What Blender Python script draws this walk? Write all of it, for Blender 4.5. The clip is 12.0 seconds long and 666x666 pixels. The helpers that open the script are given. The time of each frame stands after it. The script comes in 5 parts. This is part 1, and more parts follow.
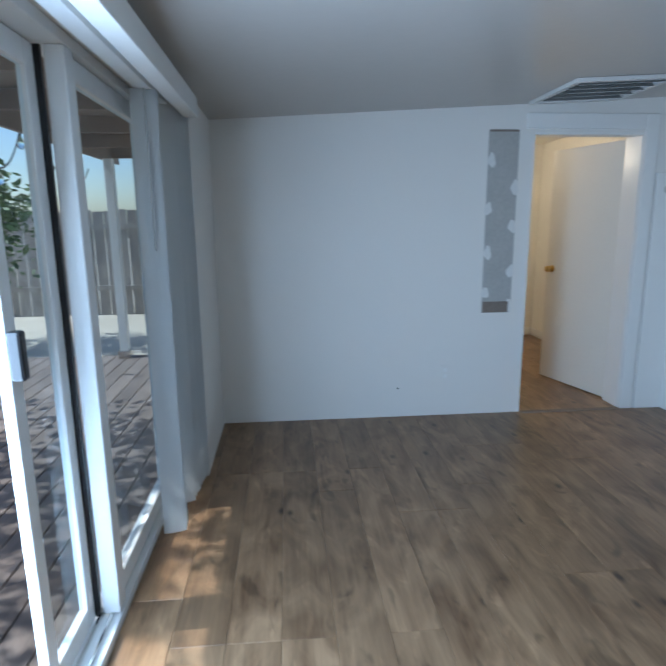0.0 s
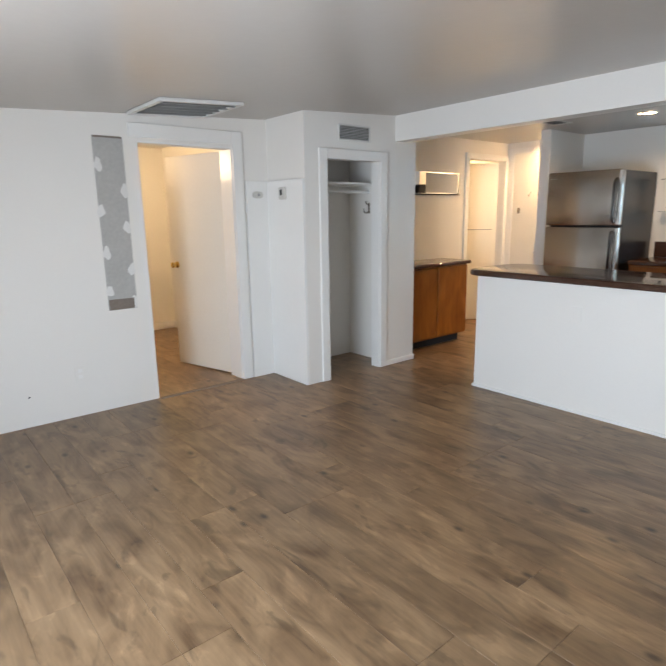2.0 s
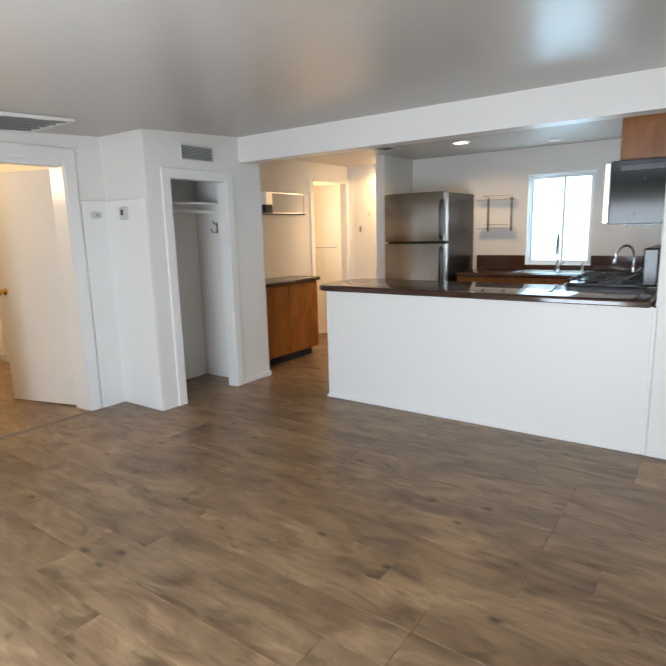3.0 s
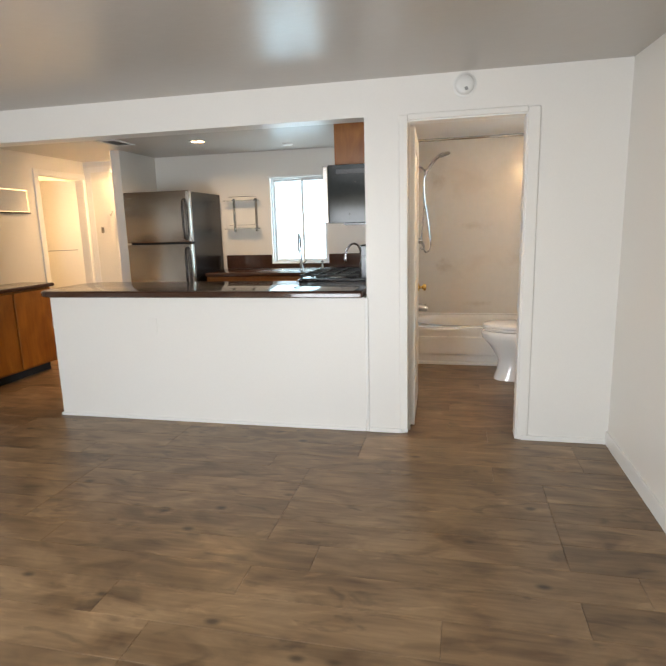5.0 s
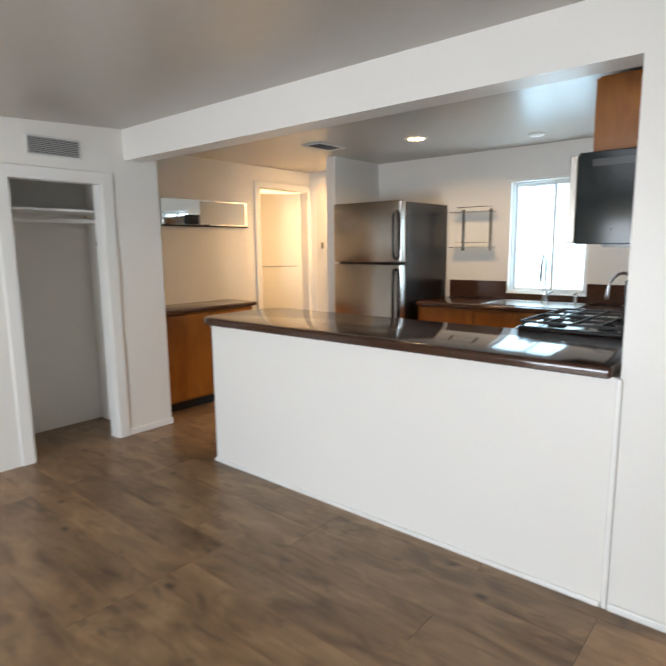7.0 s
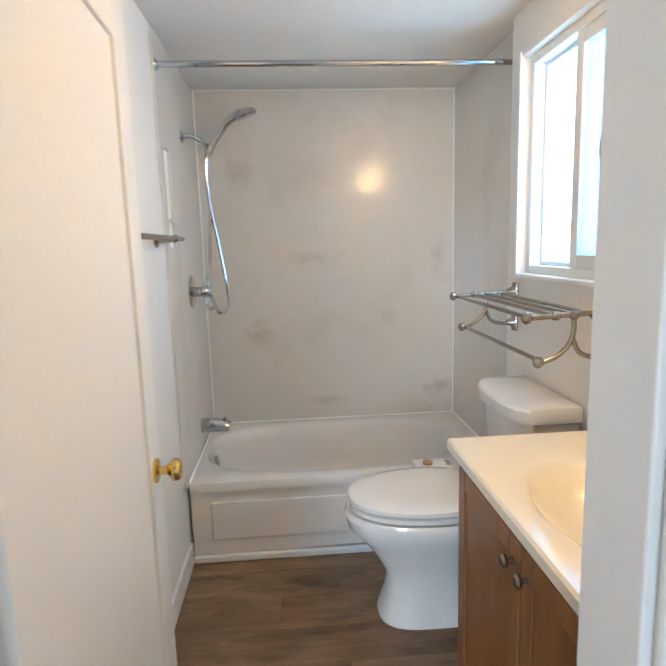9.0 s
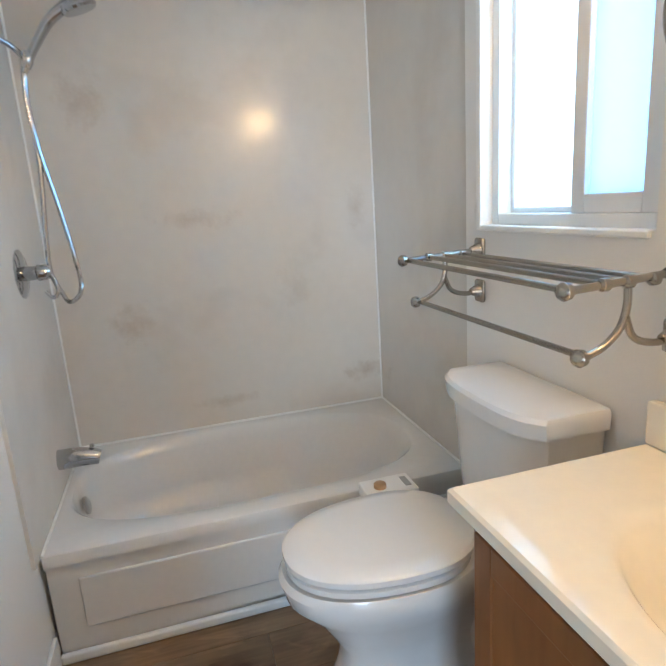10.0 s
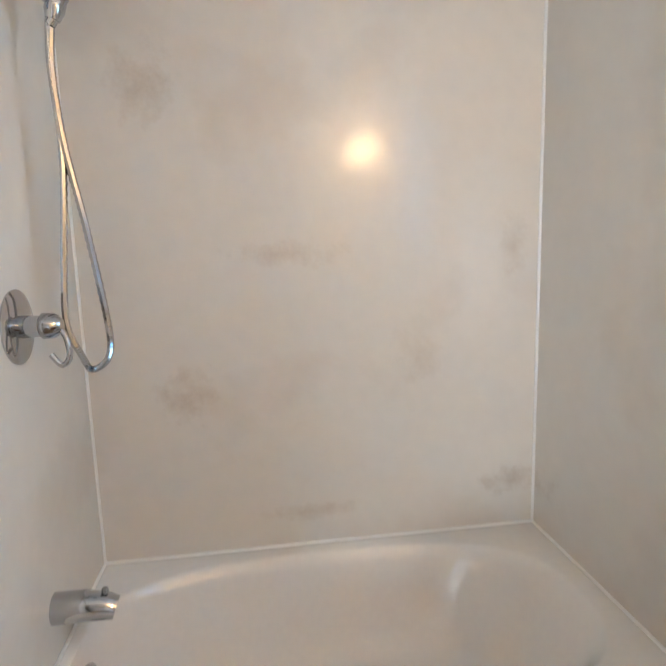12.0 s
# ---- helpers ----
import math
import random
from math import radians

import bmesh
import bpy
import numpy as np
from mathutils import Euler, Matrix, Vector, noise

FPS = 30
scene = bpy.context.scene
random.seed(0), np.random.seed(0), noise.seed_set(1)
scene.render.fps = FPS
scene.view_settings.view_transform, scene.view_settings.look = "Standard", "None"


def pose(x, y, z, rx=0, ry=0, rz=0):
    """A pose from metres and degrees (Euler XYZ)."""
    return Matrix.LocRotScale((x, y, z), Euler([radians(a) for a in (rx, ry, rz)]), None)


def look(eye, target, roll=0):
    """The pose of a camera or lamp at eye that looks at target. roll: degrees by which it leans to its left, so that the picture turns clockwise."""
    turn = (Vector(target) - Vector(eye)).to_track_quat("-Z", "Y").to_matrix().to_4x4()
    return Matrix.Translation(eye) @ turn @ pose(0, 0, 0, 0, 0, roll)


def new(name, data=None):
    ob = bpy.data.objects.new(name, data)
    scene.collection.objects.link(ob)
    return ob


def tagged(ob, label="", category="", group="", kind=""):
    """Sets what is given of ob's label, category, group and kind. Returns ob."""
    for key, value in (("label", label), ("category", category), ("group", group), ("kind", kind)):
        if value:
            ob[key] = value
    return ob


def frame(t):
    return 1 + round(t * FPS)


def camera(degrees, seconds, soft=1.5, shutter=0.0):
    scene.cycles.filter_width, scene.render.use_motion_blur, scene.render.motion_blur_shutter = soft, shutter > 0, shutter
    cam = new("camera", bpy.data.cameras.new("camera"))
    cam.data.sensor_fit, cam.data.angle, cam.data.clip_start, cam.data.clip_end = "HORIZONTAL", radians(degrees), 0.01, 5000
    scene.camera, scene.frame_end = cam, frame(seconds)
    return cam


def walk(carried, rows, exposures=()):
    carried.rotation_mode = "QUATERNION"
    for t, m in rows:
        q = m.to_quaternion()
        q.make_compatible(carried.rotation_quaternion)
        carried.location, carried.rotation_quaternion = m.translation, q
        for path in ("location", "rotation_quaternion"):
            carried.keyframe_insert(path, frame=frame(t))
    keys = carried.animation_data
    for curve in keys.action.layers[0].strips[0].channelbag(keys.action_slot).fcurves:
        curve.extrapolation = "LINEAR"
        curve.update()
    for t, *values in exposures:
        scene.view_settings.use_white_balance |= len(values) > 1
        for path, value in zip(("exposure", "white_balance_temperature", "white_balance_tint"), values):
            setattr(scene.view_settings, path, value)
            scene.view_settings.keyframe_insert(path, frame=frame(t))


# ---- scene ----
cam = camera(62.7, 12.0, soft=1.6, shutter=0.3)
PATH = [
    (0, (0.422, 0.793, 1.415), (0.584, 2.744, 1.01), -0.6),
    (0.5, (0.446, 0.61, 1.438), (0.983, 2.482, 0.981), 0.8),
    (1, (0.418, 0.514, 1.442), (1.254, 2.271, 0.978), 0.4),
    (1.5, (0.551, 0.402, 1.439), (1.57, 2.062, 0.986), -0.4),
    (2, (0.546, 0.39, 1.435), (1.782, 1.903, 1.008), -0.9),
    (2.5, (0.538, 0.366, 1.437), (1.965, 1.711, 1.044), -1.2),
    (3, (0.52, 0.336, 1.432), (2.118, 1.479, 1.062), -1.5),
    (3.5, (0.53, 0.322, 1.437), (2.263, 1.253, 1.075), -1.5),
    (3.7, (0.504, 0.32, 1.432), (2.285, 1.155, 1.071), -1.7),
    (5.5, (0.943, 0.016, 1.382), (2.865, 0.417, 1.0), -1.4),
    (6, (1.28, 0.134, 1.422), (3.094, 0.908, 1.086), -1.4),
    (6.5, (1.634, 0.173, 1.448), (3.077, 1.518, 1.114), -0.9),
    (7, (2.066, 0.183, 1.421), (3.576, 1.457, 1.109), -0.6),
    (7.5, (2.539, 0.102, 1.427), (4.384, 0.799, 1.095), -0.4),
    (7.7, (2.722, 0.066, 1.463), (4.626, 0.577, 1.124), -0.6),
    (9.3, (4.012, -0.006, 1.423), (5.965, -0.262, 1.075), -2.1),
    (9.5, (4.15, -0.015, 1.412), (6.084, -0.351, 1.03), -2.4),
    (10, (4.483, 0.011, 1.394), (6.354, -0.527, 0.936), -3.7),
    (10.5, (4.722, 0.006, 1.351), (6.558, -0.557, 0.79), -5.2),
    (11, (4.928, -0.039, 1.328), (6.777, -0.521, 0.739), -5.6),
    (11.5, (5.072, -0.056, 1.353), (6.99, -0.372, 0.88), -4.1),
    (12, (5.303, -0.031, 1.379), (7.262, -0.296, 1.075), -1.7),
]
walk(cam, [(t, look(eye, target, roll)) for t, eye, target, roll in PATH], [(0, -0.15, 5500, 7), (0.6, 0.05, 6600, 15), (1.5, 0.52, 7300, 16), (3.5, 0.58, 7500, 15), (5.5, 0.6, 8400, 17), (6.5, 0.72, 7600, 16), (7.5, 0.65, 8000, 16), (9.5, 0.72, 6200, 9), (10.5, 0.63, 6300, 10), (12, 0.93, 6700, 13)])

# ---- world, sun, daylight, exposure ----
SUN_EL, SUN_AZ = radians(52), radians(-90)
world = bpy.data.worlds.new("sky")
scene.world = world
world.use_nodes = True
sky = world.node_tree.nodes.new("ShaderNodeTexSky")
sky.sky_type, sky.sun_disc, sky.sun_elevation, sky.sun_rotation = "NISHITA", False, SUN_EL, SUN_AZ
backg = world.node_tree.nodes["Background"]
backg.inputs["Strength"].default_value = 0.15
world.node_tree.links.new(sky.outputs["Color"], backg.inputs["Color"])


def lamp(name, kind, energy, color, m, **more):
    data = bpy.data.lights.new(name, kind)
    data.energy, data.color = energy, color
    if "size" in more:
        data.shape, data.size, data.size_y = "RECTANGLE", more["size"], more["size_y"]
    if "disk" in more:
        data.shape, data.size = "DISK", more["disk"]
    if "radius" in more:
        data.shadow_soft_size = more["radius"]
    ob = new(name, data)
    ob.matrix_world = m
    return ob


sun = lamp("sun", "SUN", 5.0, (1.0, 0.93, 0.82), look((-6, 2, 8), (-6 + math.cos(SUN_EL), 2.05, 8 - math.sin(SUN_EL))))
sun.data.angle = radians(0.5)
DAY = (0.63, 0.82, 1.0)
WARM = (1.0, 0.72, 0.42)
lamp("slider_daylight", "AREA", 104, (0.61, 0.79, 1.0), look((-0.34, 1.60, 0.92), (2, 1.55, 0.62)), size=1.2, size_y=1.6)
lamp("kitchen_daylight", "AREA", 9, DAY, look((7.006, 1.835, 1.48), (5, 1.835, 1.48)), size=0.64, size_y=0.93)
lamp("bath_daylight", "AREA", 6.5, (0.55, 0.76, 1.0), look((5.715, -1.077, 1.73), (5.715, 1, 1.73)), size=0.58, size_y=0.78)
lamp("kitchen_can", "AREA", 8, WARM, look((5.95, 2.58, 2.279), (5.95, 2.58, 0)), disk=0.10)
# added warm lamp, hidden behind the fridge stub, to brighten the hall
lamp("hall_can", "AREA", 20, WARM, look((6.74, 3.84, 2.279), (6.74, 3.84, 0)), disk=0.10)
lamp("far_room_bulb", "POINT", 24, WARM, pose(6.4, 5.6, 2.1), radius=0.08)
# no known fixture: added to warm the bedroom and its open door
lamp("bedroom_bulb", "POINT", 30, (1.0, 0.78, 0.52), pose(2.2, 6.2, 2.0), radius=0.1)
for bx in (4.72, 5.02):
    lamp("vanity_bulb", "POINT", 5.6, (1.0, 0.67, 0.34), pose(bx, -0.80, 2.06), radius=0.045)

# ---- materials ----


def mat(name, color, rough=0.5, metal=0.0, bump=0.0, scale=40.0, vary=0.06, big=1.5, coat=0.0, stretch=None):
    """A principled surface with variation at two scales and a fine relief."""
    m = bpy.data.materials.new(name)
    m.use_nodes = True
    nt = m.node_tree
    b = nt.nodes["Principled BSDF"]
    b.inputs["Roughness"].default_value, b.inputs["Metallic"].default_value = rough, metal
    b.inputs["Coat Weight"].default_value = coat
    co = nt.nodes.new("ShaderNodeTexCoord")
    src = co.outputs["Object"]
    if stretch:
        mp = nt.nodes.new("ShaderNodeMapping")
        mp.inputs["Scale"].default_value = stretch
        nt.links.new(src, mp.inputs["Vector"])
        src = mp.outputs["Vector"]
    n1 = nt.nodes.new("ShaderNodeTexNoise")
    n1.inputs["Scale"].default_value, n1.inputs["Detail"].default_value = scale, 4
    n2 = nt.nodes.new("ShaderNodeTexNoise")
    n2.inputs["Scale"].default_value, n2.inputs["Detail"].default_value = big, 5
    add = nt.nodes.new("ShaderNodeMath")
    add.operation = "ADD"
    for n in (n1, n2):
        nt.links.new(src, n.inputs["Vector"])
    nt.links.new(n1.outputs["Fac"], add.inputs[0])
    nt.links.new(n2.outputs["Fac"], add.inputs[1])
    rng = nt.nodes.new("ShaderNodeMapRange")
    rng.inputs["From Min"].default_value, rng.inputs["From Max"].default_value = 0.6, 1.4
    rng.inputs["To Min"].default_value, rng.inputs["To Max"].default_value = 1 - vary, 1 + vary
    nt.links.new(add.outputs[0], rng.inputs["Value"])
    mul = nt.nodes.new("ShaderNodeVectorMath")
    mul.operation = "SCALE"
    mul.inputs[0].default_value = color
    nt.links.new(rng.outputs[0], mul.inputs["Scale"])
    nt.links.new(mul.outputs[0], b.inputs["Base Color"])
    if bump:
        bp = nt.nodes.new("ShaderNodeBump")
        bp.inputs["Strength"].default_value, bp.inputs["Distance"].default_value = bump, 0.004
        nt.links.new(n1.outputs["Fac"], bp.inputs["Height"])
        nt.links.new(bp.outputs[0], b.inputs["Normal"])
    return m


def glass_mat(name, rough, tint, ior=1.45):
    m = bpy.data.materials.new(name)
    m.use_nodes = True
    b = m.node_tree.nodes["Principled BSDF"]
    b.inputs["Base Color"].default_value = (*tint, 1)
    b.inputs["Roughness"].default_value, b.inputs["Transmission Weight"].default_value = rough, 1.0
    b.inputs["IOR"].default_value = ior
    return m


def frosted_mat(name, tint):
    """A frosted pane: it scatters the daylight that falls on its far side."""
    m = bpy.data.materials.new(name)
    m.use_nodes = True
    nt = m.node_tree
    out = nt.nodes["Material Output"]
    tr = nt.nodes.new("ShaderNodeBsdfTranslucent")
    tr.inputs["Color"].default_value = (*tint, 1)
    gl = nt.nodes.new("ShaderNodeBsdfGlossy")
    gl.inputs["Roughness"].default_value = 0.25
    tp = nt.nodes.new("ShaderNodeBsdfTransparent")
    mx0 = nt.nodes.new("ShaderNodeMixShader")
    mx0.inputs[0].default_value = 0.15
    nt.links.new(tr.outputs[0], mx0.inputs[1])
    nt.links.new(tp.outputs[0], mx0.inputs[2])
    mx = nt.nodes.new("ShaderNodeMixShader")
    mx.inputs[0].default_value = 0.05
    nt.links.new(mx0.outputs[0], mx.inputs[1])
    nt.links.new(gl.outputs[0], mx.inputs[2])
    nt.links.new(mx.outputs[0], out.inputs["Surface"])
    return m


def glow_mat(name, color, strength):
    m = bpy.data.materials.new(name)
    m.use_nodes = True
    b = m.node_tree.nodes["Principled BSDF"]
    b.inputs["Emission Color"].default_value = (*color, 1)
    b.inputs["Emission Strength"].default_value = strength
    return m


def wood_mat(name, dark, light, rough, along, knots=0.0, grain=1.0, per_piece=True, coat=0.0, flecks=False):
    """Wood with long grain along one axis ('x', 'y' or 'z'), each piece with its own cut and tone."""
    m = bpy.data.materials.new(name)
    m.use_nodes = True
    nt = m.node_tree
    b = nt.nodes["Principled BSDF"]
    b.inputs["Roughness"].default_value, b.inputs["Coat Weight"].default_value = rough, coat
    co, oi = nt.nodes.new("ShaderNodeTexCoord"), nt.nodes.new("ShaderNodeObjectInfo")
    off = nt.nodes.new("ShaderNodeVectorMath")
    off.operation = "SCALE"
    off.inputs[0].default_value = (37.0, 91.0, 53.0)
    nt.links.new(oi.outputs["Random"], off.inputs["Scale"])
    ad = nt.nodes.new("ShaderNodeVectorMath")
    ad.operation = "ADD"
    nt.links.new(co.outputs["Object"], ad.inputs[0])
    nt.links.new(off.outputs[0], ad.inputs[1])

    def noise_at(scale, sq, detail, dist):
        mp = nt.nodes.new("ShaderNodeMapping")
        s = [1.0, 1.0, 1.0]
        s["xyz".index(along)] = sq
        mp.inputs["Scale"].default_value = s
        nt.links.new(ad.outputs[0], mp.inputs["Vector"])
        n = nt.nodes.new("ShaderNodeTexNoise")
        n.inputs["Scale"].default_value, n.inputs["Detail"].default_value, n.inputs["Distortion"].default_value = scale, detail, dist
        nt.links.new(mp.outputs[0], n.inputs["Vector"])
        return n.outputs["Fac"], mp.outputs[0]

    broad, _ = noise_at(7.5, 0.40, 7, 0.9)
    fine, _ = noise_at(60.0 * grain, 0.05, 3, 0.4)
    ramp = nt.nodes.new("ShaderNodeValToRGB")
    ramp.color_ramp.elements[0].position, ramp.color_ramp.elements[1].position = 0.31, 0.67
    ramp.color_ramp.elements[0].color, ramp.color_ramp.elements[1].color = (*dark, 1), (*light, 1)
    mixv = nt.nodes.new("ShaderNodeMath")
    mixv.operation = "MULTIPLY_ADD"
    mixv.inputs[1].default_value = 0.24
    nt.links.new(fine, mixv.inputs[0])
    sc = nt.nodes.new("ShaderNodeMath")
    sc.operation = "MULTIPLY"
    sc.inputs[1].default_value = 0.76
    nt.links.new(broad, sc.inputs[0])
    nt.links.new(sc.outputs[0], mixv.inputs[2])
    nt.links.new(mixv.outputs[0], ramp.inputs["Fac"])
    col = ramp.outputs["Color"]
    if per_piece:
        tone = nt.nodes.new("ShaderNodeMapRange")
        tone.inputs["To Min"].default_value, tone.inputs["To Max"].default_value = 0.86, 1.12
        nt.links.new(oi.outputs["Random"], tone.inputs["Value"])
        tm = nt.nodes.new("ShaderNodeVectorMath")
        tm.operation = "SCALE"
        nt.links.new(col, tm.inputs[0])
        nt.links.new(tone.outputs[0], tm.inputs["Scale"])
        col = tm.outputs[0]
    if flecks:
        for sc2, sq2, lo2, hi2, gain in ((10.0, 0.36, 0.57, 0.72, 1.30), (8.0, 0.34, 0.58, 0.70, 0.64)):
            fk, _ = noise_at(sc2, sq2, 5, 1.6)
            fr2 = nt.nodes.new("ShaderNodeMapRange")
            fr2.interpolation_type = "SMOOTHSTEP"
            fr2.inputs["From Min"].default_value, fr2.inputs["From Max"].default_value = lo2, hi2
            fr2.inputs["To Min"].default_value, fr2.inputs["To Max"].default_value = 1.0, gain
            nt.links.new(fk, fr2.inputs["Value"])
            fm = nt.nodes.new("ShaderNodeVectorMath")
            fm.operation = "SCALE"
            nt.links.new(col, fm.inputs[0])
            nt.links.new(fr2.outputs[0], fm.inputs["Scale"])
            col = fm.outputs[0]
    if knots:
        mp = nt.nodes.new("ShaderNodeMapping")
        s = [1.0, 1.0, 1.0]
        s["xyz".index(along)] = 0.55
        mp.inputs["Scale"].default_value = s
        nt.links.new(ad.outputs[0], mp.inputs["Vector"])
        vo = nt.nodes.new("ShaderNodeTexVoronoi")
        vo.inputs["Scale"].default_value = 5.2
        nt.links.new(mp.outputs[0], vo.inputs["Vector"])
        kr = nt.nodes.new("ShaderNodeMapRange")
        kr.interpolation_type = "SMOOTHSTEP"
        kr.inputs["From Min"].default_value, kr.inputs["From Max"].default_value = 0.02, 0.13
        kr.inputs["To Min"].default_value, kr.inputs["To Max"].default_value = 1 - knots, 1.0
        nt.links.new(vo.outputs["Distance"], kr.inputs["Value"])
        km = nt.nodes.new("ShaderNodeVectorMath")
        km.operation = "SCALE"
        nt.links.new(col, km.inputs[0])
        nt.links.new(kr.outputs[0], km.inputs["Scale"])
        col = km.outputs[0]
    nt.links.new(col, b.inputs["Base Color"])
    bp = nt.nodes.new("ShaderNodeBump")
    bp.inputs["Strength"].default_value, bp.inputs["Distance"].default_value = 0.12, 0.002
    nt.links.new(fine, bp.inputs["Height"])
    nt.links.new(bp.outputs[0], b.inputs["Normal"])
    return m


# brown stains on the surround: y, z, half-width, half-height, depth
STAINS = ((0.27, 1.88, 0.10, 0.13, 0.42), (-0.13, 1.37, 0.17, 0.05, 0.34), (0.20, 0.93, 0.11, 0.09, 0.42), (-0.88, 0.55, 0.13, 0.05, 0.55), (-0.18, 0.50, 0.16, 0.03, 0.36), (-0.88, 1.38, 0.05, 0.12, 0.34), (-0.55, 1.02, 0.07, 0.10, 0.25))


def stained_mat(name, color, stain, rough):
    """Glossy tub surround with rust-brown stains and scuffs of irregular shape."""
    m = mat(name, color, rough, bump=0.02, scale=18, vary=0.03, big=1.2)
    nt = m.node_tree
    b = nt.nodes["Principled BSDF"]
    old = b.inputs["Base Color"].links[0].from_socket
    co = nt.nodes.new("ShaderNodeTexCoord")
    n = nt.nodes.new("ShaderNodeTexNoise")
    n.inputs["Scale"].default_value, n.inputs["Detail"].default_value, n.inputs["Distortion"].default_value = 2.1, 8, 0.15
    nt.links.new(co.outputs["Object"], n.inputs["Vector"])
    r = nt.nodes.new("ShaderNodeMapRange")
    r.inputs["From Min"].default_value, r.inputs["From Max"].default_value = 0.54, 0.70
    r.inputs["To Max"].default_value = 0.22
    nt.links.new(n.outputs["Fac"], r.inputs["Value"])
    fac = r.outputs[0]
    n3 = nt.nodes.new("ShaderNodeTexNoise")
    n3.inputs["Scale"].default_value, n3.inputs["Detail"].default_value, n3.inputs["Roughness"].default_value = 16.0, 10, 0.68
    nt.links.new(co.outputs["Object"], n3.inputs["Vector"])
    for y, z, ry, rz, deep in STAINS:
        mp = nt.nodes.new("ShaderNodeMapping")
        mp.vector_type = "TEXTURE"
        mp.inputs["Location"].default_value, mp.inputs["Scale"].default_value = (7.045, y, z), (0.2, ry, rz)
        nt.links.new(co.outputs["Object"], mp.inputs["Vector"])
        ln = nt.nodes.new("ShaderNodeVectorMath")
        ln.operation = "LENGTH"
        nt.links.new(mp.outputs[0], ln.inputs[0])
        ad = nt.nodes.new("ShaderNodeMath")
        ad.operation = "MULTIPLY_ADD"
        ad.inputs[1].default_value = 3.4
        nt.links.new(n3.outputs["Fac"], ad.inputs[0])
        nt.links.new(ln.outputs["Value"], ad.inputs[2])
        mr = nt.nodes.new("ShaderNodeMapRange")
        mr.inputs["From Min"].default_value, mr.inputs["From Max"].default_value = 1.45, 2.75
        mr.inputs["To Min"].default_value, mr.inputs["To Max"].default_value = deep, 0.0
        nt.links.new(ad.outputs[0], mr.inputs["Value"])
        mxm = nt.nodes.new("ShaderNodeMath")
        mxm.operation = "MAXIMUM"
        nt.links.new(fac, mxm.inputs[0])
        nt.links.new(mr.outputs[0], mxm.inputs[1])
        fac = mxm.outputs[0]
    mx = nt.nodes.new("ShaderNodeMix")
    mx.data_type = "RGBA"
    nt.links.new(fac, mx.inputs["Factor"])
    nt.links.new(old, mx.inputs["A"])
    mx.inputs["B"].default_value = (*stain, 1)
    nt.links.new(mx.outputs["Result"], b.inputs["Base Color"])
    return m


WALL = mat("wall_paint", (0.80, 0.775, 0.73), 0.42, bump=0.10, scale=130, vary=0.02, big=0.9)
# ceiling white darkened below the walls': its dimmer light is put into the colour
CEIL = mat("shaded_ceiling_paint", (0.47, 0.435, 0.395), 0.29, bump=0.26, scale=16, vary=0.02, big=1.1)
TRIM = mat("trim_paint", (0.83, 0.82, 0.79), 0.30, bump=0.03, scale=60, vary=0.02)
DOORP = mat("door_paint", (0.80, 0.77, 0.70), 0.38, bump=0.04, scale=50, vary=0.03)
GREYW = mat("bare_drywall", (0.43, 0.42, 0.395), 0.8, bump=0.05, scale=40, vary=0.10, big=5)
PUTTY = mat("putty", (0.74, 0.73, 0.70), 0.8, bump=0.1, scale=60, vary=0.06)
PAPER = mat("torn_brown_paper", (0.22, 0.18, 0.15), 0.9, bump=0.1, scale=60, vary=0.2)
PLANK = wood_mat("laminate_oak", (0.112, 0.060, 0.029), (0.325, 0.203, 0.110), 0.35, "y", knots=0.72, flecks=True)
UNDER = mat("underlay", (0.06, 0.045, 0.035), 0.9)
ORANGE = wood_mat("stained_maple", (0.25, 0.072, 0.010), (0.43, 0.150, 0.024), 0.40, "z", grain=0.8)
VANW = wood_mat("vanity_oak", (0.17, 0.065, 0.021), (0.31, 0.13, 0.044), 0.35, "z", grain=0.9)
COUNTER = mat("brown_counter", (0.060, 0.027, 0.017), 0.10, bump=0.01, scale=120, vary=0.35, big=30)
STEEL = mat("brushed_steel", (0.50, 0.46, 0.42), 0.24, 1.0, bump=0.02, scale=80, vary=0.05, stretch=(1, 1, 30))
STEELB = mat("polished_steel", (0.70, 0.69, 0.67), 0.16, 1.0, scale=30, vary=0.04)
BLACK = mat("black_plastic", (0.012, 0.012, 0.013), 0.25, vary=0.2)
IRON = mat("cast_iron", (0.02, 0.02, 0.02), 0.5, bump=0.2, scale=90, vary=0.2)
MWSIDE = mat("microwave_side", (0.020, 0.027, 0.028), 0.10, 0.0, vary=0.15, big=4)
MWSIDE.node_tree.nodes["Principled BSDF"].inputs["Specular IOR Level"].default_value = 0.25
CHROME = mat("chrome", (0.50, 0.50, 0.51), 0.09, 1.0, vary=0.03)
NICKEL = mat("satin_nickel", (0.36, 0.33, 0.29), 0.26, 1.0, vary=0.06)
BRASS = mat("brass", (0.80, 0.56, 0.20), 0.16, 1.0, vary=0.08)
PORC = mat("porcelain", (0.80, 0.79, 0.77), 0.08, vary=0.015, coat=0.3)
TUBM = mat("tub_enamel", (0.76, 0.74, 0.71), 0.12, vary=0.03, big=3, coat=0.2)
SURR = stained_mat("tub_surround", (0.70, 0.655, 0.59), (0.42, 0.31, 0.22), 0.18)
MARBLE = mat("cultured_marble", (0.84, 0.78, 0.66), 0.12, vary=0.03, big=6, coat=0.3)
PLAST = mat("white_plastic", (0.78, 0.77, 0.74), 0.35, vary=0.02)
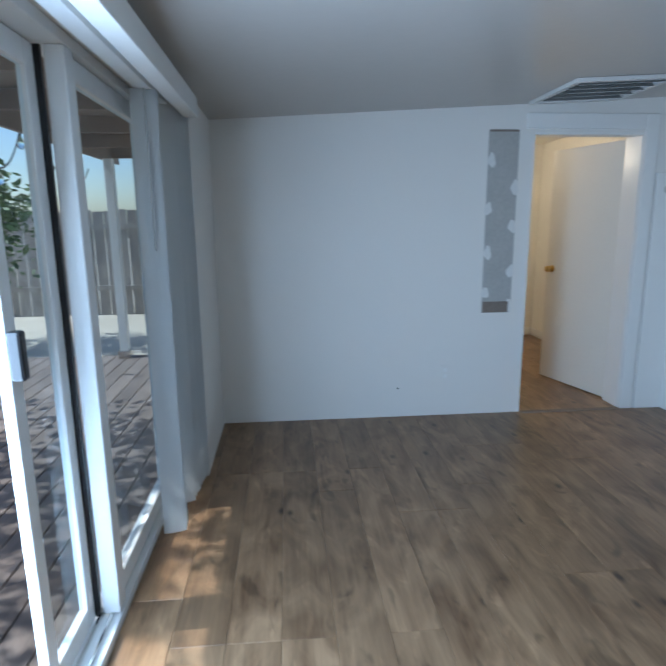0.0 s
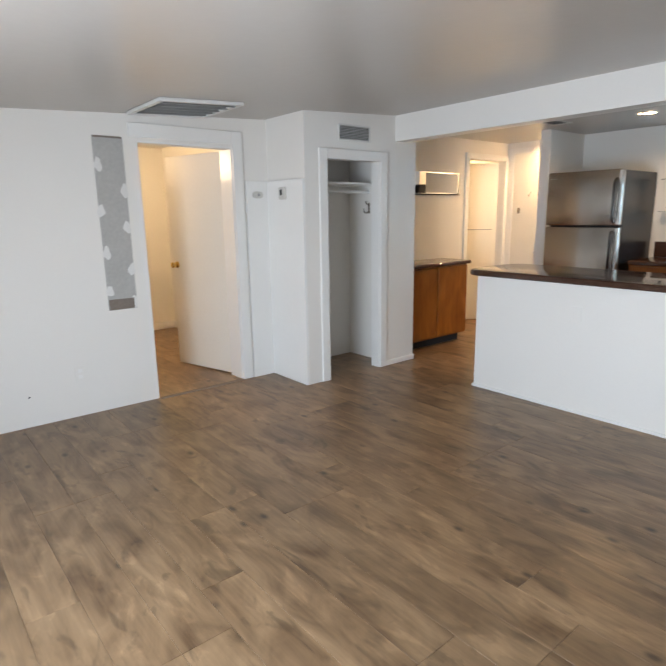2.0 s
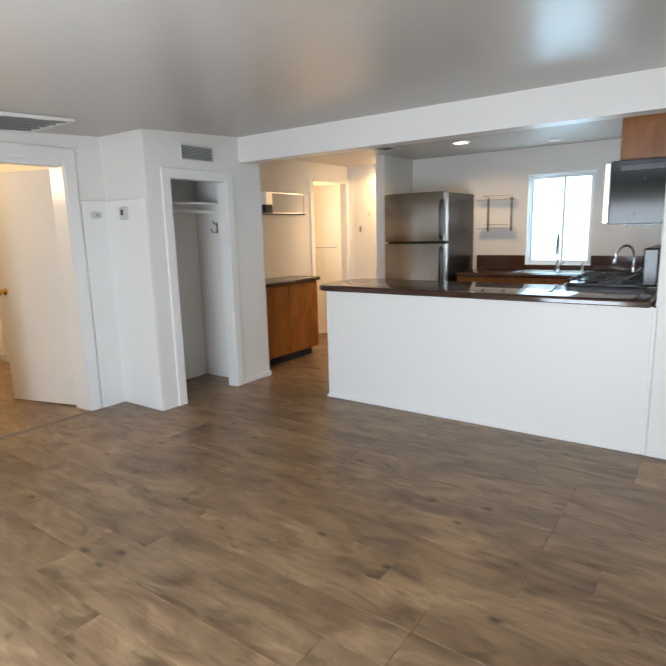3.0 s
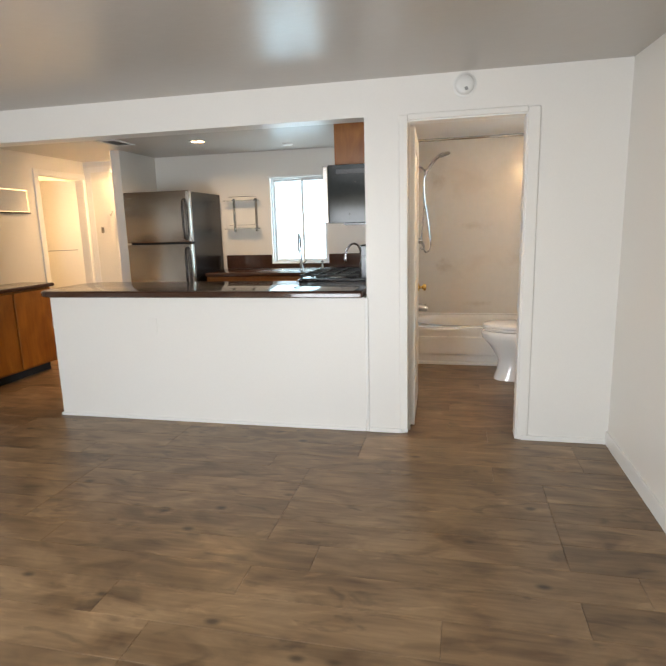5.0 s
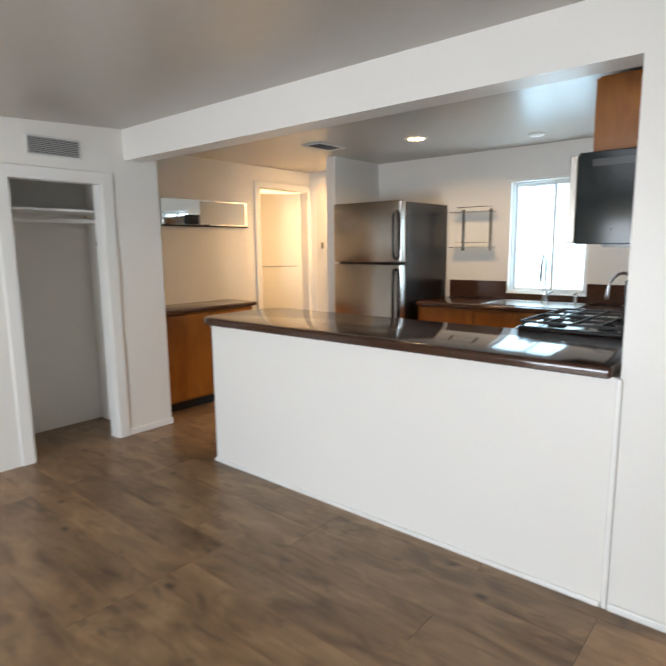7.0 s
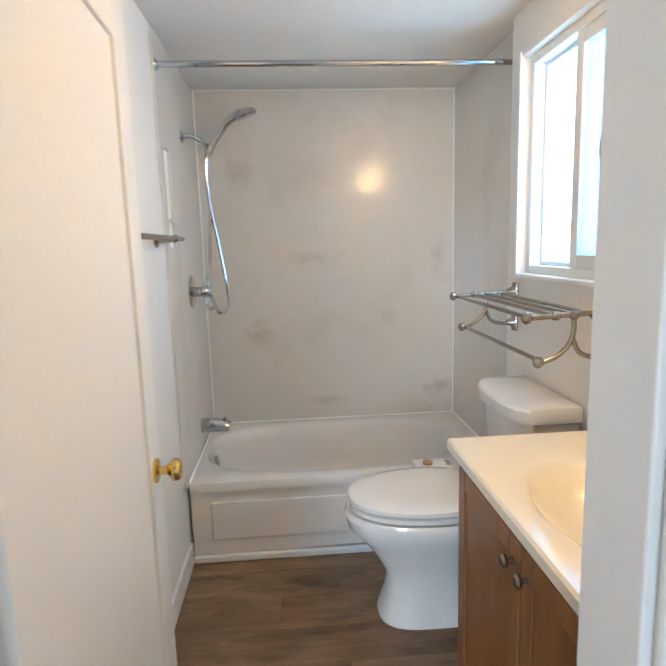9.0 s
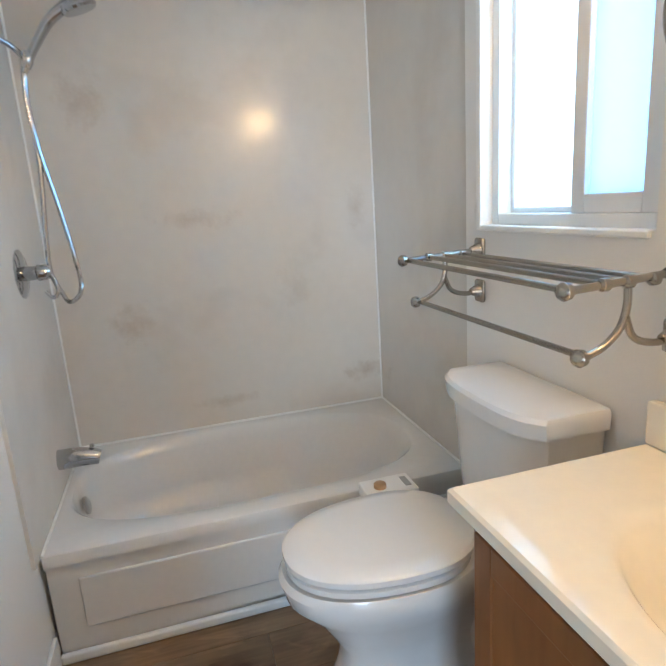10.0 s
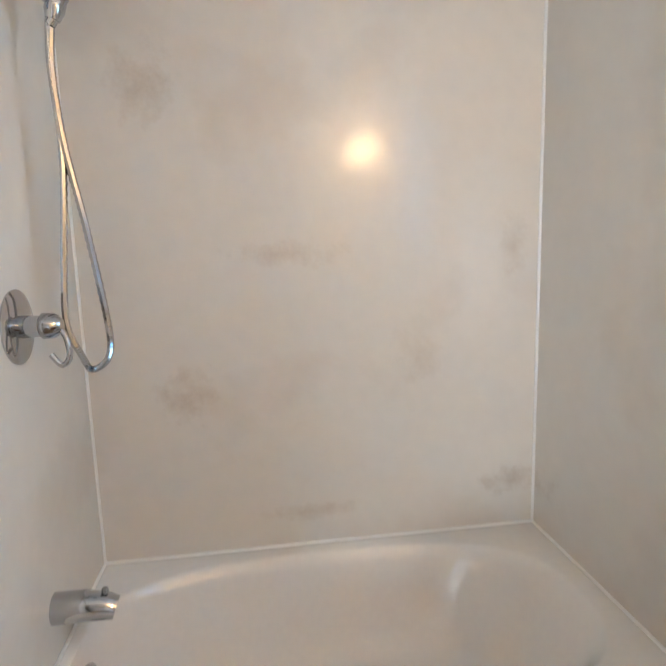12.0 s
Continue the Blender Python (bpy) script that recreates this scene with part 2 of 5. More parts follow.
GREYP = mat("grey_plastic", (0.35, 0.35, 0.34), 0.45, vary=0.05)
VENT = mat("vent_enamel", (0.70, 0.69, 0.66), 0.4, vary=0.04)
DARK = mat("duct_dark", (0.03, 0.03, 0.03), 0.9)
CORK = mat("tan_knob", (0.36, 0.21, 0.10), 0.5, vary=0.15)
PLATE = mat("aged_plastic", (0.62, 0.60, 0.55), 0.4, vary=0.04)
VINYL = mat("vinyl_frame", (0.78, 0.80, 0.80), 0.35, vary=0.02)
BLIND = mat("blind_valance", (0.80, 0.79, 0.76), 0.5, vary=0.02)
VANE = frosted_mat("blind_vane", (0.80, 0.85, 0.88))
nt = VANE.node_tree
white = nt.nodes.new("ShaderNodeBsdfDiffuse")
white.inputs["Color"].default_value = (0.80, 0.79, 0.77, 1)
for link in [l for l in nt.links if l.from_node.type == "BSDF_TRANSPARENT"]:
    nt.links.new(white.outputs[0], link.to_socket)
for nd in nt.nodes:
    if nd.type == "MIX_SHADER" and nd.inputs[0].default_value > 0.1:
        nd.inputs[0].default_value = 0.55
GLASS = glass_mat("pane_glass", 0.0, (0.84, 0.94, 0.99), 1.12)
SHELFG = glass_mat("shelf_glass", 0.02, (0.80, 0.88, 0.86))
FROST = frosted_mat("frosted_glass", (0.72, 0.89, 0.97))
FROSTB = frosted_mat("blue_frosted_glass", (0.42, 0.68, 0.90))
MIRROR = mat("mirror", (0.85, 0.86, 0.85), 0.02, 1.0, vary=0.01)
BULB = glow_mat("bulb_glow", (1.0, 0.80, 0.50), 14.0)
DECKM = wood_mat("deck_board", (0.15, 0.12, 0.105), (0.29, 0.24, 0.21), 0.7, "y", grain=0.8)
FENCE = wood_mat("fence_board", (0.24, 0.22, 0.20), (0.42, 0.38, 0.34), 0.85, "z")
ROOFW = mat("patio_roof_paint", (0.30, 0.24, 0.20), 0.7, vary=0.1)
DIRT = mat("yard_dirt", (0.55, 0.50, 0.41), 0.95, bump=0.4, scale=12, vary=0.2, big=0.6)
LEAF = mat("leaf", (0.085, 0.14, 0.035), 0.5, vary=0.35, big=3)
BARK = mat("bark", (0.12, 0.085, 0.06), 0.9, bump=0.5, scale=30, vary=0.2)
STUCCO = mat("stucco", (0.55, 0.50, 0.44), 0.9, bump=0.3, scale=60, vary=0.05)

# ---- mesh helpers ----
BASE = {}


def thing(name, base, label, category, group=""):
    """An empty at the base of a thing, which holds its parts."""
    ob = new(name)
    ob.empty_display_size = 0.1
    ob.location = base
    BASE[ob] = Vector(base)
    return tagged(ob, label, category, group)


def part(name, bm, material, parent=None, label="", smooth=False):
    """Links a bmesh, drawn in world metres, as one mesh object, under a thing where one is given."""
    base = BASE[parent] if parent else Vector((0, 0, 0))
    if parent:
        bmesh.ops.translate(bm, verts=bm.verts, vec=-base)
    data = bpy.data.meshes.new(name)
    bm.to_mesh(data)
    bm.free()
    data.materials.append(material)
    for f in data.polygons:
        f.use_smooth = smooth
    if smooth:
        data.set_sharp_from_angle(angle=radians(38))
    ob = new(name, data)
    if parent:
        ob.parent = parent
        BASE[ob] = base
    if label:
        tagged(ob, label)
    return ob


def solo(name, bm, material, label, category, smooth=False, group=""):
    """A thing of one mesh, its origin at the middle of its underside."""
    lo = Vector([min(v.co[i] for v in bm.verts) for i in range(3)])
    hi = Vector([max(v.co[i] for v in bm.verts) for i in range(3)])
    base = Vector(((lo.x + hi.x) / 2, (lo.y + hi.y) / 2, lo.z))
    bmesh.ops.translate(bm, verts=bm.verts, vec=-base)
    ob = part(name, bm, material, None, "", smooth)
    ob.location = base
    BASE[ob] = base
    return tagged(ob, label, category, group)


def add_box(bm, x0, x1, y0, y1, z0, z1, bev=0.0, seg=2):
    vs = [bm.verts.new((x, y, z)) for x in (x0, x1) for y in (y0, y1) for z in (z0, z1)]
    fs = [bm.faces.new([vs[i] for i in q]) for q in ((0, 1, 3, 2), (4, 6, 7, 5), (0, 4, 5, 1), (2, 3, 7, 6), (0, 2, 6, 4), (1, 5, 7, 3))]
    if bev:
        es = {e for f in fs for e in f.edges}
        bmesh.ops.bevel(bm, geom=list(es), offset=bev, segments=seg, affect="EDGES", profile=0.5)


def boxes(*rows, bev=0.0):
    bm = bmesh.new()
    for r in rows:
        add_box(bm, *r, bev=bev)
    return bm


def frames_along(pts, closed=False):
    n = len(pts)
    out, up = [], None
    for i, p in enumerate(pts):
        a = pts[i - 1] if (i or closed) else p
        b = pts[(i + 1) % n] if (i < n - 1 or closed) else p
        d = (b - a).normalized()
        if up is None:
            up = Vector((0, 0, 1)) if abs(d.z) < 0.9 else Vector((1, 0, 0))
        u = d.cross(up).normalized()
        up = u.cross(d).normalized()
        out.append((u, up))
    return out


def add_tube(bm, pts, r, seg=12, closed=False):
    """A round bar along points; r is one radius or one a point."""
    pts = [Vector(p) for p in pts]
    rs = r if isinstance(r, (list, tuple)) else [r] * len(pts)
    rings = []
    for p, (u, w), rad in zip(pts, frames_along(pts, closed), rs):
        rings.append([bm.verts.new(p + rad * (math.cos(a) * u + math.sin(a) * w)) for a in [2 * math.pi * k / seg for k in range(seg)]])
    m = len(rings)
    for i in range(m if closed else m - 1):
        a, b = rings[i], rings[(i + 1) % m]
        for k in range(seg):
            bm.faces.new((a[k], a[(k + 1) % seg], b[(k + 1) % seg], b[k]))
    if not closed:
        bm.faces.new(list(reversed(rings[0])))
        bm.faces.new(rings[-1])


def tube(pts, r, seg=12, closed=False):
    bm = bmesh.new()
    add_tube(bm, pts, r, seg, closed)
    bmesh.ops.recalc_face_normals(bm, faces=bm.faces)
    return bm


def lathe(origin, axis, profile, seg=24):
    """Turns a profile of (along, radius) round an axis through origin."""
    o, d = Vector(origin), Vector(axis).normalized()
    bm = bmesh.new()
    u = d.orthogonal().normalized()
    w = d.cross(u)
    rings = []
    for h, r in profile:
        r = max(r, 0.0004)
        rings.append([bm.verts.new(o + h * d + r * (math.cos(a) * u + math.sin(a) * w)) for a in [2 * math.pi * k / seg for k in range(seg)]])
    for a, b in zip(rings, rings[1:]):
        for k in range(seg):
            bm.faces.new((a[k], a[(k + 1) % seg], b[(k + 1) % seg], b[k]))
    bm.faces.new(list(reversed(rings[0])))
    bm.faces.new(rings[-1])
    bmesh.ops.recalc_face_normals(bm, faces=bm.faces)
    return bm


def bend(points, n=10):
    """A smooth line through points (Catmull-Rom)."""
    ps = [Vector(p) for p in points]
    ps = [2 * ps[0] - ps[1]] + ps + [2 * ps[-1] - ps[-2]]
    out = []
    for a, b, c, d in zip(ps, ps[1:], ps[2:], ps[3:]):
        for k in range(n):
            t = k / n
            out.append(0.5 * (2 * b + (c - a) * t + (2 * a - 5 * b + 4 * c - d) * t * t + (3 * b - a - 3 * c + d) * t ** 3))
    out.append(ps[-2])
    return out


def loft(rings, cap_first=True, cap_last=True):
    bm = bmesh.new()
    vr = [[bm.verts.new(p) for p in ring] for ring in rings]
    for a, b in zip(vr, vr[1:]):
        n = len(a)
        for k in range(n):
            bm.faces.new((a[k], a[(k + 1) % n], b[(k + 1) % n], b[k]))
    if cap_first:
        bm.faces.new(list(reversed(vr[0])))
    if cap_last:
        bm.faces.new(vr[-1])
    bmesh.ops.recalc_face_normals(bm, faces=bm.faces)
    return bm


def oval(cx, cy, z, ax, ay, power=2.0, seg=48, ay_back=None):
    """A superellipse ring; ay_back is its half-length towards -y."""
    pts = []
    for k in range(seg):
        a = 2 * math.pi * k / seg
        c, s = math.cos(a), math.sin(a)
        r = (abs(c) ** power + abs(s) ** power) ** (-1 / power)
        ly = ay if s >= 0 or ay_back is None else ay_back
        pts.append((cx + ax * r * c, cy + ly * r * s, z))
    return pts


def structure(name, bm, material, label="", smooth=False):
    ob = part(name, bm, material, None, label, smooth)
    BASE[ob] = Vector((0, 0, 0))
    return tagged(ob, kind="structure")


def top(x):
    """Height of the living room's sloping ceiling."""
    return 2.052 + 0.052 * x

# ---- structure ----
H = 2.6
structure("subfloor", boxes((-0.20, 7.3, -1.2, 7.4, -0.12, -0.014)), UNDER)
structure("wall_north", boxes((-0.32, 2.117, 4.54, 4.66, 0, H), (2.90, 3.33, 4.54, 4.66, 0, H), (2.117, 2.90, 4.54, 4.66, 1.98, H)), WALL)
structure("wall_west", boxes((-0.32, -0.05, 3.72, 4.54, 0, H), (-0.32, -0.05, -0.98, 0.25, 0, H), (-0.32, -0.05, 0.25, 3.72, 1.96, H)), WALL)
structure("wall_south", boxes((-0.32, 4.37, -0.98, -0.88, 0, H)), WALL)
structure("wall_closet", boxes((3.23, 3.33, 4.10, 4.54, 0, H), (3.23, 3.45, 4.0, 4.10, 0, H), (4.06, 4.52, 4.0, 4.10, 0, H), (3.45, 4.06, 4.0, 4.10, 1.875, H),
                               (4.24, 4.52, 4.10, 4.66, 0, H), (3.33, 4.24, 4.62, 4.70, 0, H)), WALL)
structure("closet_ceiling", boxes((3.33, 4.24, 4.10, 4.62, 2.25, 2.3)), WALL)
structure("wall_bar", boxes((4.25, 4.37, 0.64, 3.06, 0, 0.93)), WALL)
structure("beam", boxes((4.25, 4.40, 0.64, 4.0, 2.055, H)), WALL)
structure("wall_bath_door", boxes((4.25, 4.37, 0.39, 0.64, 0, H), (4.25, 4.37, -0.88, -0.34, 0, H), (4.25, 4.37, -0.34, 0.39, 2.03, H)), WALL)
structure("wall_kitchen_south", boxes((4.37, 7.2, 0.52, 0.63, 0, H)), WALL)
structure("wall_kitchen_east", boxes((6.89, 7.01, 0.63, 1.50, 0, H), (6.89, 7.01, 2.17, 4.7, 0, H), (6.89, 7.01, 1.50, 2.17, 0, 1.0), (6.89, 7.01, 1.50, 2.17, 1.965, H)), WALL)
structure("wall_kitchen_north", boxes((4.52, 6.09, 4.58, 4.68, 0, H), (6.83, 6.89, 4.58, 4.68, 0, H), (6.09, 6.83, 4.58, 4.68, 2.045, H)), WALL)
structure("wall_fridge_stub", boxes((6.17, 6.89, 3.60, 3.71, 0, H)), WALL)
structure("wall_bath_south", boxes((4.37, 5.363, -1.08, -0.93, 0, H), (6.005, 6.10, -1.08, -0.93, 0, H), (6.10, 7.2, -1.08, -0.987, 0, H), (5.363, 6.005, -1.08, -0.93, 0, 1.30), (5.363, 6.005, -1.08, -0.93, 2.14, H)), WALL)
structure("wall_bath_east", boxes((7.06, 7.2, -0.987, 0.52, 0, H)), WALL)
structure("wall_bedroom_east", boxes((3.42, 3.52, 4.70, 7.2, 0, H)), DOORP)
structure("wall_bedroom_north", boxes((-0.32, 3.52, 7.2, 7.3, 0, H)), DOORP)
structure("wall_bedroom_west", boxes((-0.32, -0.22, 4.66, 7.2, 0, H)), STUCCO)
structure("wall_far_room_north", boxes((5.2, 7.2, 6.6, 6.7, 0, H)), DOORP)
structure("wall_far_room_west", boxes((5.2, 5.3, 4.68, 6.6, 0, H)), DOORP)
structure("wall_far_room_east", boxes((7.1, 7.2, 4.70, 6.6, 0, H)), DOORP)

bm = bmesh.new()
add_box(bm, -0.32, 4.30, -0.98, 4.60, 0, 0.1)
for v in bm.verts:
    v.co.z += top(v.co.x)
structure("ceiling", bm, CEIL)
# the second can is added, unseen behind the fridge stub
CANS, CR = ((5.95, 2.58), (6.74, 3.84)), 0.058
strips, y0 = [], 0.6
for cx, cy in CANS:
    strips += [(4.38, 7.0, y0, cy - CR, 2.262, 2.36), (4.38, cx - CR, cy - CR, cy + CR, 2.262, 2.36), (cx + CR, 7.0, cy - CR, cy + CR, 2.262, 2.36)]
    y0 = cy + CR
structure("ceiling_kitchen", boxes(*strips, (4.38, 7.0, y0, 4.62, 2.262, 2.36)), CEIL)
structure("ceiling_bath", boxes((4.34, 7.1, -1.0, 0.53, 2.315, 2.4)), WALL)
structure("ceiling_bedroom", boxes((-0.3, 3.5, 4.63, 7.25, 2.25, 2.35)), DOORP)
structure("ceiling_far_room", boxes((5.2, 7.2, 4.66, 6.65, 2.25, 2.35)), DOORP)
structure("roof", boxes((-0.34, 7.25, -1.1, 7.35, 2.62, 2.7)), ROOFW)

# tub surround: one glossy panel on each of three walls, with a bead in the corners
structure("tub_surround_panel", boxes((7.045, 7.06, -0.976, 0.51, 0.385, 2.30)), SURR)
structure("tub_surround_panel", boxes((6.10, 7.045, -0.988, -0.975, 0.385, 2.30)), SURR)
structure("tub_surround_panel", boxes((6.13, 7.045, 0.508, 0.52, 0.385, 1.45), (6.13, 6.19, 0.508, 0.52, 1.45, 1.86), (6.31, 7.045, 0.508, 0.52, 1.45, 1.86), (6.13, 7.045, 0.508, 0.52, 1.86, 2.30),
                                      (6.19, 6.31, 0.508, 0.52, 1.555, 1.57)), SURR)
structure("caulk_bead", tube([(7.042, 0.506, 0.39), (7.042, 0.506, 2.3)], 0.006, 8), TRIM)
structure("caulk_bead", tube([(7.042, -0.973, 0.39), (7.042, -0.973, 2.3)], 0.006, 8), TRIM)
structure("caulk_bead", tube([(7.042, -0.973, 0.386), (7.042, 0.506, 0.386)], 0.007, 8), TRIM)
structure("caulk_bead", tube([(6.19, -0.973, 0.386), (7.04, -0.973, 0.386)], 0.006, 8), TRIM)
structure("caulk_bead", tube([(6.19, 0.506, 0.386), (7.04, 0.506, 0.386)], 0.006, 8), TRIM)

# trim
structure("panel_trim", boxes((3.0, 3.209, 4.516, 4.5415, 0, 1.712), (3.207, 3.231, 4.002, 4.522, 0, 1.712), bev=0.002), TRIM)
structure("baseboard", boxes((-0.05, 4.25, -0.88, -0.866, 0, 0.085), (4.236, 4.25, -0.866, -0.36, 0, 0.03), bev=0.003), TRIM)
structure("baseboard", boxes((4.236, 4.25, 0.655, 3.07, 0, 0.022), (4.236, 4.386, 3.06, 3.074, 0, 0.022), (4.236, 4.25, 0.41, 0.628, 0, 0.03), bev=0.004), TRIM)
structure("baseboard", boxes((4.143, 4.53, 3.986, 4.0, 0, 0.05), (4.52, 4.532, 4.0, 4.20, 0, 0.05), bev=0.004), TRIM)
structure("baseboard", boxes((3.406, 3.42, 4.70, 7.2, 0, 0.09), (0.0, 3.40, 7.186, 7.2, 0, 0.09), bev=0.003), TRIM)
structure("baseboard", boxes((4.40, 6.185, 0.506, 0.52, 0, 0.10), bev=0.003), TRIM)
structure("baseboard", boxes((6.165, 6.186, -0.40, 0.506, 0, 0.035), bev=0.008), TRIM)
structure("wall_seam", boxes((4.237, 4.2502, 0.630, 0.652, 0, 0.93), bev=0.006), TRIM)
structure("trim_bedroom_door", boxes((2.892, 2.985, 4.522, 4.5405, 0, 2.10), (2.05, 2.892, 4.522, 4.5405, 2.0, 2.10), bev=0.004), TRIM)
structure("door_frame_bedroom", boxes((2.885, 2.9005, 4.545, 4.74, 0, 1.985), (2.117, 2.885, 4.545, 4.66, 1.965, 1.985), bev=0.003), TRIM)
structure("threshold", boxes((2.12, 2.89, 4.50, 4.545, -0.005, 0.007), bev=0.003), PAPER)
structure("trim_closet_door", boxes((3.37, 3.453, 3.982, 4.001, 0, 1.955), (4.058, 4.142, 3.982, 4.001, 0, 1.955), (3.453, 4.058, 3.982, 4.001, 1.872, 1.955), bev=0.005), TRIM)
structure("door_frame_closet", boxes((3.449, 3.461, 4.001, 4.10, 0, 1.872), (4.049, 4.061, 4.001, 4.10, 0, 1.872), bev=0.002), TRIM)
structure("trim_bath_door", boxes((4.235, 4.251, 0.37, 0.425, 0.03, 2.05), (4.235, 4.251, -0.40, -0.33, 0.03, 2.05), (4.235, 4.251, -0.33, 0.37, 2.02, 2.055), bev=0.006), WALL)
structure("door_frame_bath", boxes((4.256, 4.37, 0.372, 0.391, 0, 2.03), (4.256, 4.37, -0.341, -0.322, 0, 2.03), (4.256, 4.37, -0.322, 0.372, 2.012, 2.031),
                                   (4.31, 4.325, 0.360, 0.372, 0, 2.012), bev=0.003), TRIM)
structure("trim_kitchen_door", boxes((6.02, 6.09, 4.562, 4.581, 0, 2.11), (6.83, 6.885, 4.562, 4.581, 0, 2.11), (6.09, 6.83, 4.562, 4.581, 2.045, 2.11), bev=0.004), TRIM)
structure("trim_hook_door", boxes((6.87, 6.891, 3.715, 3.765, 0, 2.19), (6.87, 6.891, 4.475, 4.555, 0, 2.19), (6.87, 6.891, 3.765, 4.475, 2.13, 2.19), bev=0.004), TRIM)
structure("trim_kitchen_window", boxes((6.875, 6.895, 1.44, 2.23, 0.965, 1.0), (6.88, 6.893, 1.47, 2.20, 1.968, 1.985), bev=0.003), TRIM)
structure("trim_bath_window", boxes((6.003, 6.028, -0.932, -0.922, 1.285, 2.16), (5.375, 6.003, -0.965, -0.921, 1.285, 1.302), bev=0.004), TRIM)


# ---- windows and doors ----
def slider_window(name, corners, axis, label, mull, t, s0, s1, flip, panes):
    """A two-pane vinyl window in a wall: corners (a0, a1, z0, z1) along 'x' or 'y', d0..d1 its depth."""
    a0, a1, z0, z1, d0, d1 = corners
    put = (lambda u0, u1, v0, v1, w0, w1: (u0, u1, w0, w1, v0, v1)) if axis == "x" else (lambda u0, u1, v0, v1, w0, w1: (w0, w1, u0, u1, v0, v1))
    w = thing(name, ((a0 + a1) / 2, d0, z0) if axis == "x" else (d0, (a0 + a1) / 2, z0), label, "window")
    tagged(w, kind="structure")
    part("window_frame", boxes(put(a0, a0 + t, z0, z1, d0, d1), put(a1 - t, a1, z0, z1, d0, d1), put(a0 + t, a1 - t, z0, z0 + t, d0, d1), put(a0 + t, a1 - t, z1 - t, z1, d0, d1), bev=0.003), VINYL, w)
    dm = (d0 + d1) / 2
    near, far = (d0 + 0.006, dm - 0.002), (dm + 0.002, d1 - 0.006)
    if flip:
        near, far = far, near
    for b0, b1, (e0, e1), s, glass in ((a0 + t, mull + s0 / 2, near, s0, panes[0]), (mull - s0 / 2, a1 - t, far, s1, panes[1])):
        sash = part("sash", boxes(put(b0, b0 + s, z0 + t, z1 - t, e0, e1), put(b1 - s, b1, z0 + t, z1 - t, e0, e1), put(b0 + s, b1 - s, z0 + t, z0 + t + s, e0, e1), put(b0 + s, b1 - s, z1 - t - s, z1 - t, e0, e1), bev=0.003), VINYL, w)
        em = (e0 + e1) / 2
        p = part("pane", boxes(put(b0 + s - 0.004, b1 - s + 0.004, z0 + t + s - 0.004, z1 - t - s + 0.004, em - 0.002, em + 0.002)), glass, sash, "frosted bright pane")
        p.visible_shadow = False
    return w


slider_window("window_kitchen", (1.50, 2.17, 1.0, 1.965, 6.925, 6.995), "y", "white vinyl kitchen window with bright frosted panes", 1.80, 0.014, 0.026, 0.026, False, (FROST, FROST))
slider_window("window_bath", (5.363, 6.005, 1.30, 2.14, -1.05, -0.965), "x", "white vinyl bathroom window with frosted panes", 5.64, 0.034, 0.046, 0.016, True, (FROSTB, FROST))

# the sliding glass door
sd = tagged(thing("sliding_door", (-0.26, 1.7, 0), "white vinyl sliding glass door standing open to the deck", "sliding door"), kind="structure")
part("frame", boxes((-0.32, -0.20, 0.25, 3.72, 0.0, 0.035), (-0.32, -0.20, 0.25, 3.72, 1.92, 1.958), (-0.32, -0.20, 3.655, 3.719, 0.035, 1.92), (-0.32, -0.20, 0.251, 0.30, 0.035, 1.92), bev=0.004), VINYL, sd)
part("track", boxes((-0.275, -0.267, 0.30, 3.655, 0.035, 0.05), (-0.235, -0.228, 0.30, 3.655, 0.035, 0.05)), STEELB, sd, "aluminium track")
part("post", boxes((-0.262, -0.202, 2.56, 2.635, 0.05, 1.92), bev=0.005), VINYL, sd)


def door_panel(y0, y1, x0, x1, stile):
    p = part("panel_frame", boxes((x0, x1, y0, y0 + stile, 0.052, 1.915), (x0, x1, y1 - stile, y1, 0.052, 1.915), (x0, x1, y0 + stile, y1 - stile, 0.052, 0.13), (x0, x1, y0 + stile, y1 - stile, 1.845, 1.915), bev=0.004), VINYL, sd)
    xm = (x0 + x1) / 2
    g = part("pane", boxes((xm - 0.002, xm + 0.002, y0 + stile - 0.005, y1 - stile + 0.005, 0.125, 1.85)), GLASS, p, "clear glass pane")
    g.visible_shadow = False
    return p


door_panel(2.635, 3.654, -0.262, -0.222, 0.03)
leaf = door_panel(2.19, 2.545, -0.312, -0.282, 0.06)
part("gasket", boxes((-0.300, -0.264, 2.546, 2.559, 0.052, 1.915)), BLACK, sd, "black rubber gasket")
part("handle", boxes((-0.281, -0.245, 2.185, 2.22, 1.02, 1.15), bev=0.008), BLACK, leaf, "black pull handle")

# vertical blinds, drawn aside, with their valance
vb = thing("vertical_blinds", (-0.02, 3.35, 0.03), "white vertical blinds drawn aside beside the sliding door", "blinds")
part("valance", boxes((-0.049, 0.020, 0.30, 3.60, 1.90, 1.99), bev=0.004), BLIND, vb)
part("head_rail", boxes((-0.14, -0.08, 0.30, 3.70, 1.915, 1.955), bev=0.003), VINYL, vb)
part("wand", tube([(-0.10, 3.055, 1.91), (-0.098, 3.058, 1.30)], 0.0035, 8), GREYP, vb)


